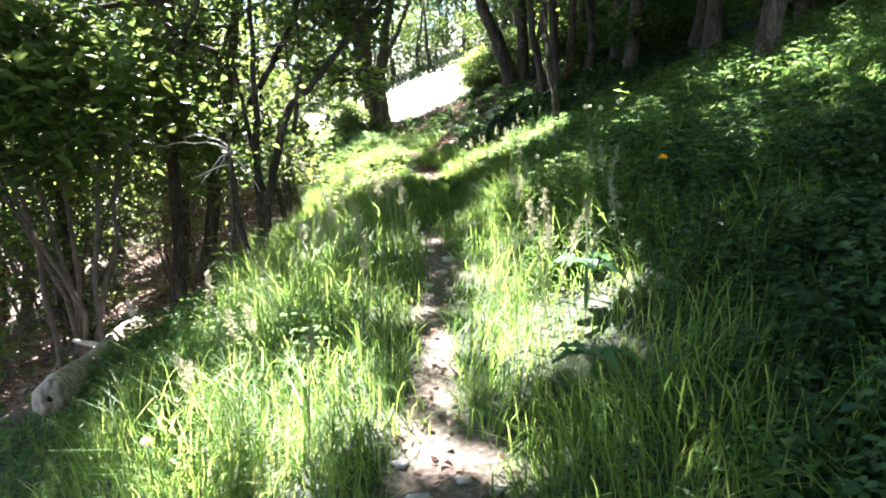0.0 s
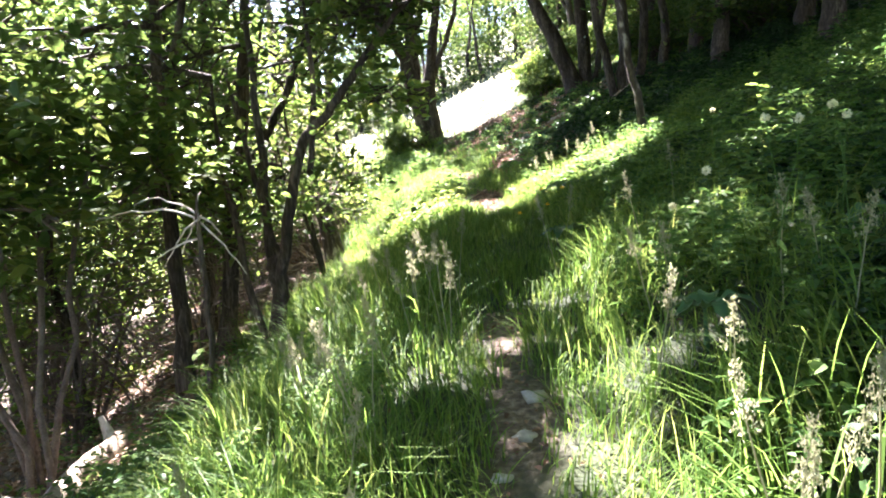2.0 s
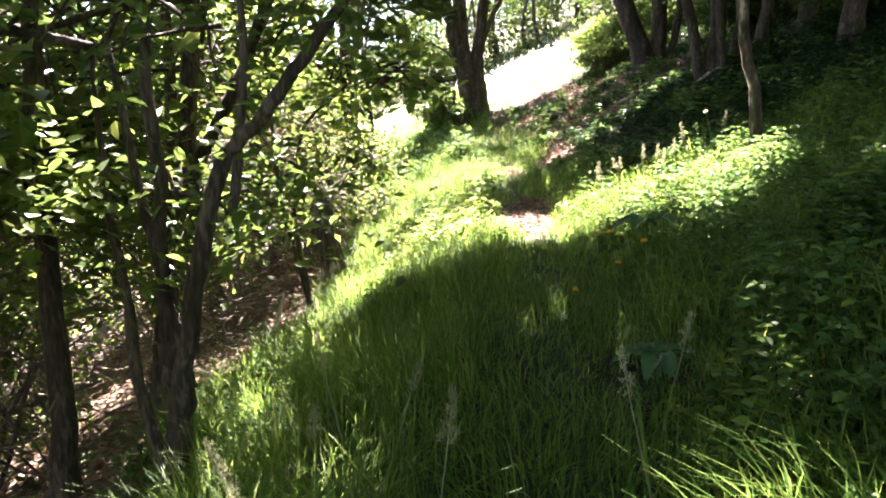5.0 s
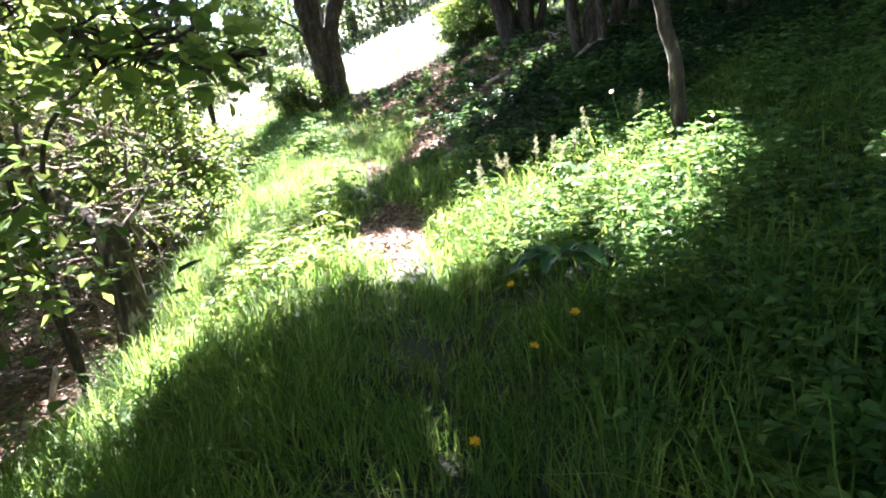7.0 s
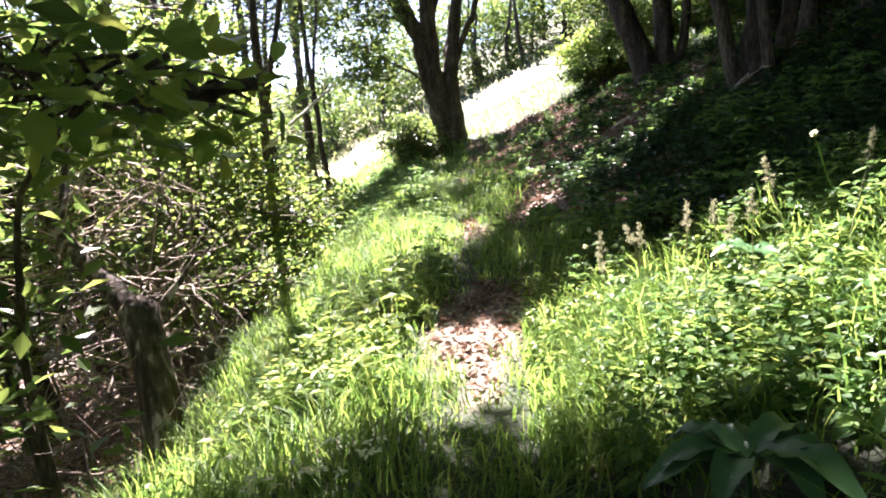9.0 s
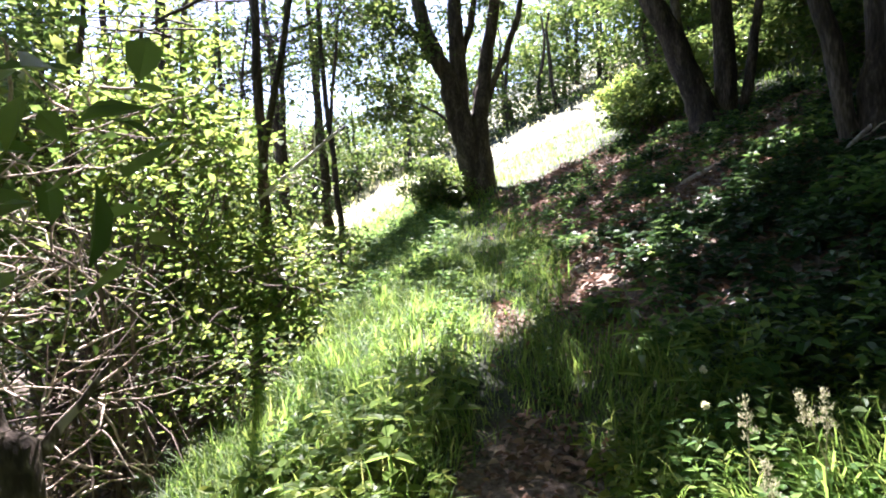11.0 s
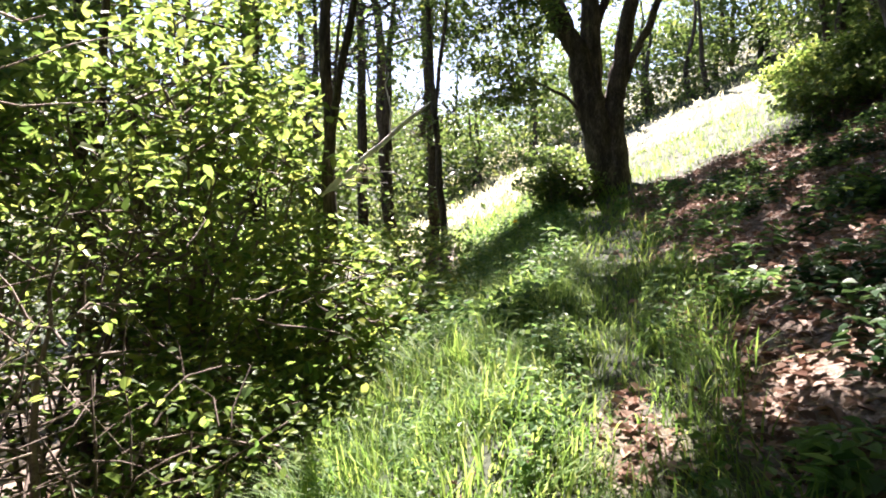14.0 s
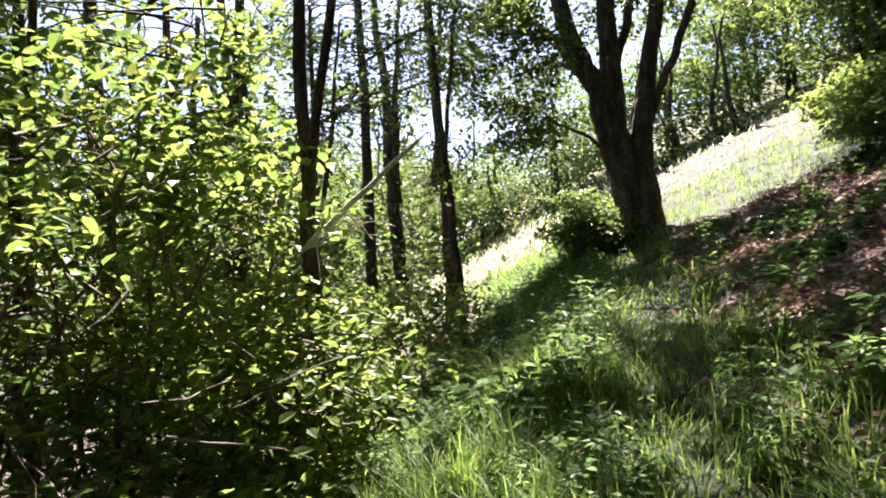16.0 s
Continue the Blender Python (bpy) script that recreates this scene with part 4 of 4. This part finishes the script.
dead_branch((-4.62, 18.52, 3.05), (-3.26, 18.75, 4.08), 0.036, [(0.03, 0.75, 0.05, 0.03), (0.1, 0.9, 0.1, 0.1), (0.2, 0.55, 0.15, -0.05), (0.15, 0.45, 0.05, 0.02), (0.45, 0.25, 0.1, -0.28), (0.72, -0.05, 0.1, 0.75), (0.3, 0.3, 0.2, 0.05), (0.86, 0.2, 0.0, 0.3)],
            "bleached broken branch caught against a slope tree")
dead_branch(tuple(spot(-1.95, 5.6, -0.1)), (-1.85, 5.62, 1.74), 0.022,
            [(0.97, -0.62, 0.0, 0.04), (0.97, 0.22, 0.1, -0.38), (0.97, -0.3, 0.1, -0.3), (0.95, -0.15, 0.05, -0.22), (0.97, -0.38, 0.0, 0.1), (0.97, 0.14, 0.0, -0.12), (0.97, 0.02, 0.05, 0.14), (0.9, -0.3, -0.05, -0.1)],
            "dead sapling with a claw of bleached twigs", "dead_sapling")
for x, y, h, lean in ((-5.25, 14.5, 1.0, 0.1), (-5.5, 14.35, 0.6, 0.0), (-3.6, 11.9, 0.5, 0.2)):
    dead_branch(tuple(spot(x, y, -0.1)), tuple(spot(x, y, h) + [lean, 0, 0]), 0.035, [(0.6, 0.1, 0.1, 0.2)], "upright pale broken stick in the hollow", "dead_stick")
for x, y, dx, dy, r in ((1.9, 17.0, 1.6, -1.2, 0.03), (2.2, 16.2, 1.3, 0.9, 0.025), (1.2, 18.3, 1.5, 0.4, 0.03), (1.6, 15.2, 1.2, -0.5, 0.02), (2.6, 18.8, 1.0, -1.3, 0.03), (1.9, 20.5, 1.7, 0.3, 0.025), (0.9, 16.3, 0.7, 0.5, 0.014),
                        (-3.4, 10.2, -0.9, 0.8, 0.03), (-4.3, 11.2, -0.6, -1.0, 0.03), (-3.9, 15.0, 0.5, 1.3, 0.02)):
    dead_branch(tuple(spot(x, y, r)), tuple(spot(x + dx, y + dy, r + 0.04)), r, [(0.4, dx * 0.2, -0.3, 0.12), (0.7, dx * 0.2, 0.25, 0.1)], "dry fallen branch lying on the leaf litter", "fallen_branch")


def dock(x, y, n, size, label, rise=0.5, mat=DOCK, lift=0.06):
    """A rosette of broad leaves, each a mesh of its own."""
    ob = root_of("dock_plant", x, y, label, "plant")
    for k in range(n):
        a = k * 2.4 + rng.uniform(-0.3, 0.3)
        L = size * rng.uniform(0.75, 1.15)
        tilt = rng.uniform(0.25, 0.8) * rise
        u = np.linspace(0, 1, 8)
        mid = np.stack([np.cos(a) * L * u * (1 - 0.1 * u), np.sin(a) * L * u * (1 - 0.1 * u), 0.03 + L * (tilt * 1.6 * u - (tilt + 0.3) * u * u) + lift], -1)
        half = L * 0.17 * np.sin(np.pi * np.clip(u * 0.93 + 0.04, 0, 1)) ** 0.8 + 0.004
        wavy = 0.012 * np.sin(u * 17 + k)
        side = np.array([-np.sin(a), np.cos(a), 0])
        rows = []
        for s, up in ((-1, 0.35), (-0.5, 0.12), (0, 0), (0.5, 0.12), (1, 0.35)):
            rows.append(mid + side * (half * s)[:, None] + np.array([0, 0, 1.0]) * (half * up + wavy * abs(s))[:, None])
        V = np.stack(rows, 1).reshape(-1, 3)
        q = np.arange(7)[:, None] * 5 + np.arange(4)[None]
        F = np.stack([q, q + 1, q + 6, q + 5], -1).reshape(-1, 4)
        put("leaf", fast_mesh("leaf", V, F, np.full(len(F), 4), True), mat, ob)
        put("stalk", tubes_mesh("stalk", [tube(bent((0, 0, -0.02), mid[0], 4), [0.006] * 4, 5)]), mat, ob)


dock(0.72, 3.2, 7, 0.22, "broad pale dock plant catching the sun", 0.7, lift=0.2)
dock(0.72, 4.5, 7, 0.2, "broad-leaved dock plant on the bank", 0.7, lift=0.14)
dock(0.47, 7.4, 9, 0.24, "dark shaded dock plant beside the path", 0.5, lift=0.12)
dock(0.78, 10.0, 15, 0.33, "large blue-green dock rosette beside the path", 0.8, lift=0.12)
dock(1.35, 11.9, 6, 0.28, "pale dock plant among the seed heads", 0.7)
dock(1.7, 4.9, 6, 0.28, "broad-leaved dock plant on the bank", 0.6)
dock(0.62, 2.6, 5, 0.2, "small dock plant by the path", 0.6)
dock(-0.75, 1.95, 6, 0.2, "low pale mullein rosette beside the path", 0.4)


def seed_grass(height, label):
    ob = tagged(new("seed_grass"), label, "grass", "tall seed heads")
    P = bent((0, 0, -0.03), (rng.normal() * 0.07, rng.normal() * 0.07, height), 9, 0, 0.05)
    put("stalk", tubes_mesh("stalk", [tube(P, np.linspace(0.004, 0.0015, 9), 5, 0)]), SEED, ob)
    n = 230
    u = rng.uniform(0.72, 1.0, n)
    c = np.stack([np.interp(u, np.linspace(0, 1, 9), P[:, k]) for k in range(3)], -1)
    arm = np.floor((u - 0.72) * 36) * 2.4
    out = (1.02 - u) * 0.13 * rng.uniform(0.25, 1, n)
    c += np.stack([np.cos(arm) * out, np.sin(arm) * out, out * 0.5], -1) + rng.normal(size=(n, 3)) * 0.006
    V = leaf_arrays(c, random_dirs(n) * 0.5 + np.array([0, 0, 0.8]), random_dirs(n), rng.uniform(0.008, 0.016, n), rng.uniform(0.003, 0.006, n))
    put("seed_head", leaf_mesh("seed_head", V), SEED, ob, kind="stuff")
    for k in range(2):
        a = rng.uniform(0, 6.28)
        V = blade_mesh("blade", np.array([P[2 + k]]), np.array([0.3]), np.array([a]), np.array([1.1]), np.array([0.009]))
        put("blade", V, GRASS, ob)
    return ob


heads = [seed_grass(h, "tall pale grass seed head in flower") for h in (0.52, 0.6, 0.46)]
places = [(0.5, 3.2), (0.54, 3.32), (0.7, 3.15), (0.76, 3.3), (0.9, 3.05), (0.6, 3.45), (-0.5, 5.2), (-0.42, 5.35), (-0.36, 5.1), (-0.3, 5.45), (-0.62, 5.5), (-0.55, 5.7), (-0.85, 5.6), (-0.8, 4.4), (0.62, 4.9), (-1.0, 3.7), (-0.42, 3.0),
          (0.62, 12.0), (0.75, 12.15), (0.98, 11.9), (1.12, 11.75), (1.28, 11.6), (1.45, 11.5), (0.88, 12.3), (0.55, 12.25), (1.62, 11.35), (1.2, 12.0), (-0.95, 2.9), (0.75, 5.6), (1.1, 4.3)]
for _ in range(34):
    side = rng.choice([-1, -1, 1])
    places.append((side * float(rng.uniform(0.3, 1.25)), float(rng.uniform(2.2, 7.2))))
for k, (x, y) in enumerate(places):
    m = pose(x, y, float(land(x, y)), rng.uniform(-6, 6), rng.uniform(-6, 6), rng.uniform(0, 360))
    if k < len(heads):
        heads[k].matrix_basis = m
    else:
        copy_thing(heads[k % len(heads)], m)


def stalk_flower(x, y, height, kind, label):
    """A bare stalk that ends in a small round head."""
    ob = root_of("wild_flower", x, y, label, "flower", kind)
    tip = np.array([rng.normal() * 0.08, rng.normal() * 0.08, height])
    put("stalk", tubes_mesh("stalk", [tube(bent((0, 0, -0.03), tip, 7, 0, 0.08), np.linspace(0.004, 0.0025, 7), 5, 0)]), HERB, ob)
    n, mat, size = (36, YELLOW, 0.022) if kind == "yellow flowers" else (60, CREAM, 0.018)
    d = random_dirs(n)
    d[:, 2] = np.abs(d[:, 2]) if kind == "yellow flowers" else d[:, 2]
    put("flower_head", leaf_mesh("flower_head", leaf_arrays(tip + d * 0.004, d, random_dirs(n), np.full(n, size), np.full(n, size * 0.45))), mat, ob)
    for k in range(3):
        put("leaf", leaf_mesh("leaf", leaf_arrays(np.array([[0, 0, height * (0.2 + 0.2 * k)]]), random_dirs(1, 0.3), np.array([[0, 0, 1.0]]), np.array([0.1]), np.array([0.03]))), HERB, ob)


for x, y, h in ((1.2, 3.35, 0.5), (0.6, 9.6, 0.25), (0.3, 9.2, 0.22), (0.15, 8.3, 0.25), (0.7, 8.9, 0.25), (-2.27, 18.5, 0.9)):
    stalk_flower(x, y, h, "yellow flowers", "small yellow wild flower on a thin stalk")
for x, y, h in ((1.0, 4.5, 0.75), (1.15, 4.6, 0.7), (1.3, 4.5, 0.68), (0.9, 4.75, 0.6), (1.4, 4.8, 0.6), (0.7, 5.0, 0.5), (1.75, 11.6, 0.55), (1.9, 11.3, 0.6), (0.5, 12.6, 0.35), (-1.05, 2.2, 0.4), (1.6, 7.0, 0.5), (0.42, 12.9, 0.4)):
    stalk_flower(x, y, h, "seeded flowers", "round cream seed head on a bare stalk")


def white_flowers(x, y):
    """A low plant with a loose cluster of small white flowers."""
    ob = root_of("white_flower", x, y, "low plant with a loose cluster of white flowers", "flower", "white flowers")
    for k in range(5):
        tip = np.array([rng.normal() * 0.06, rng.normal() * 0.06, rng.uniform(0.3, 0.4)])
        put("stalk", tubes_mesh("stalk", [tube(bent((0, 0, -0.03), tip, 5, 0, 0.08), np.linspace(0.003, 0.002, 5), 4, 0)]), HERB, ob)
        d = random_dirs(10, 0.2)
        put("flower_head", leaf_mesh("flower_head", leaf_arrays(tip + d * 0.006, d, np.tile([[0, 0, 1.0]], (10, 1)), np.full(10, 0.022), np.full(10, 0.014))), CREAM, ob)


for x, y in ((-1.05, 10.3), (-0.85, 10.2), (-0.6, 10.05), (-0.55, 10.25)):
    white_flowers(x, y)


def tall_weed(x, y, height, leaf, label, pairs=6):
    ob = root_of("tall_weed", x, y, label, "weed")
    top = np.array([rng.normal() * 0.05, rng.normal() * 0.05, height])
    P = bent((0, 0, -0.03), top, 8, 0, 0.05)
    put("stem", tubes_mesh("stem", [tube(P, np.linspace(0.006, 0.002, 8), 5, 0)]), HERB, ob)
    for k in range(pairs):
        a = k * 1.57 + rng.uniform(-0.3, 0.3)
        c = P[2 + k % 6]
        for f in (0, np.pi):
            ax = np.array([[math.cos(a + f), math.sin(a + f), rng.uniform(-0.2, 0.4)]])
            L = leaf * (1.2 - k / pairs * 0.6)
            put("leaf", leaf_mesh("leaf", leaf_arrays(np.array([c]), ax, np.array([[0, 0, 1.0]]), np.array([L]), np.array([L * 0.55]), 0.15, 0.2)), SHRUB, ob)


for x, y, h, l in ((0.3, 13.4, 0.75, 0.13), (0.45, 13.0, 0.5, 0.11), (-0.95, 12.8, 0.6, 0.14), (-1.2, 13.2, 0.7, 0.14), (-0.8, 13.5, 0.55, 0.14), (-1.5, 12.7, 0.6, 0.12), (1.7, 8.4, 0.6, 0.13), (2.0, 7.2, 0.6, 0.13),
                   (1.5, 6.2, 0.5, 0.12), (2.2, 9.2, 0.6, 0.13), (-2.0, 5.6, 0.55, 0.12), (-1.75, 5.9, 0.5, 0.11), (-2.3, 6.3, 0.6, 0.12), (0.9, 19.2, 0.5, 0.14), (1.4, 19.8, 0.55, 0.15), (-0.2, 19.0, 0.5, 0.13)):
    tall_weed(x, y, h, l, "upright leafy weed with paired leaves")


def stone(x, y, r):
    V, F = [], []
    n, m = 6, 9
    for i in range(n + 1):
        for j in range(m):
            a, b = math.pi * i / n, 2 * math.pi * j / m
            k = r * (1 + 0.25 * math.sin(3 * b + 5 * x + i) + 0.1 * rng.normal())
            V.append((k * math.sin(a) * math.cos(b) * 1.3, k * math.sin(a) * math.sin(b), k * math.cos(a) * 0.45))
    for i in range(n):
        for j in range(m):
            F.append((i * m + j, i * m + (j + 1) % m, (i + 1) * m + (j + 1) % m, (i + 1) * m + j))
    ob = put("stone", fast_mesh("stone", V, F, np.full(len(F), 4), True), STONE, None, "small flat grey stone set in the path", "stone", "path stones")
    ob.matrix_basis = pose(x, y, float(land(x, y)) + r * 0.1, 0, 0, rng.uniform(0, 360))


for x, y, r in ((-0.1, 1.98, 0.05), (-0.18, 2.2, 0.03), (0.05, 2.1, 0.025), (0.16, 2.05, 0.03), (-0.02, 4.3, 0.04), (0.03, 4.6, 0.05), (-0.12, 4.05, 0.03), (0.1, 3.75, 0.03)):
    stone(x, y, r)


def brushwood(n, x0, x1, y0, y1, top, mat, label):
    """Dead tangle of thin twigs under the slope trees."""
    tubes = []
    for _ in range(n):
        x, y = rng.uniform(x0, x1), rng.uniform(y0, y1)
        a = spot(x, y, rng.uniform(0.0, top))
        b = a + random_dirs(1, 0.7)[0] * rng.uniform(0.3, 1.1)
        b[0] = min(b[0], float(path_x(b[1])) - 1.9)
        b[2] = max(b[2], float(land(b[0], b[1])) + 0.05)
        tubes.append(tube(bent(a, b, 5, 0, 0.25), np.linspace(0.009, 0.003, 5) * rng.uniform(0.5, 1.5), 4))
    put("brushwood", tubes_mesh("brushwood", tubes), mat, None, label, "brushwood", "", "stuff")


brushwood(600, -7.5, -2.9, 7.5, 17.0, 1.6, TWIG, "tangle of dry brown twigs below the path")
brushwood(340, -5.2, -3.2, 13.1, 13.9, 3.4, PALE, "bare pale twigs of a dead shrub in the sun")


def umbel(x, y, z):
    """A flat cream flower head of the elder, on its stalk."""
    ob = tagged(new("elder_flower"), "flat cream elder flower head above the bush", "flower", "elder flowers")
    ob.location = (x, y, z)
    n = 160
    r, a = np.sqrt(rng.uniform(0, 1, n)) * 0.085, rng.uniform(0, 6.28, n)
    P = np.stack([r * np.cos(a), r * np.sin(a), 0.02 - r * r * 2 + rng.normal(size=n) * 0.004], -1)
    put("flower_head", leaf_mesh("flower_head", leaf_arrays(P, random_dirs(n, 0.3), np.tile([[0, 0, 1.0]], (n, 1)), np.full(n, 0.016), np.full(n, 0.012))), CREAM, ob)
    put("stalk", tubes_mesh("stalk", [tube(bent((0, 0, 0.01), (0.03, 0.05, -0.45), 5), np.linspace(0.004, 0.008, 5), 5, 0)]), HERB, ob)


for x, y, z in ((-4.5, 19.25, 2.5), (-4.75, 19.0, 2.42), (-4.2, 18.6, 2.15), (-4.9, 18.3, 2.3), (-3.9, 19.4, 2.3), (-4.3, 17.3, 1.9)):
    umbel(x, y, z)
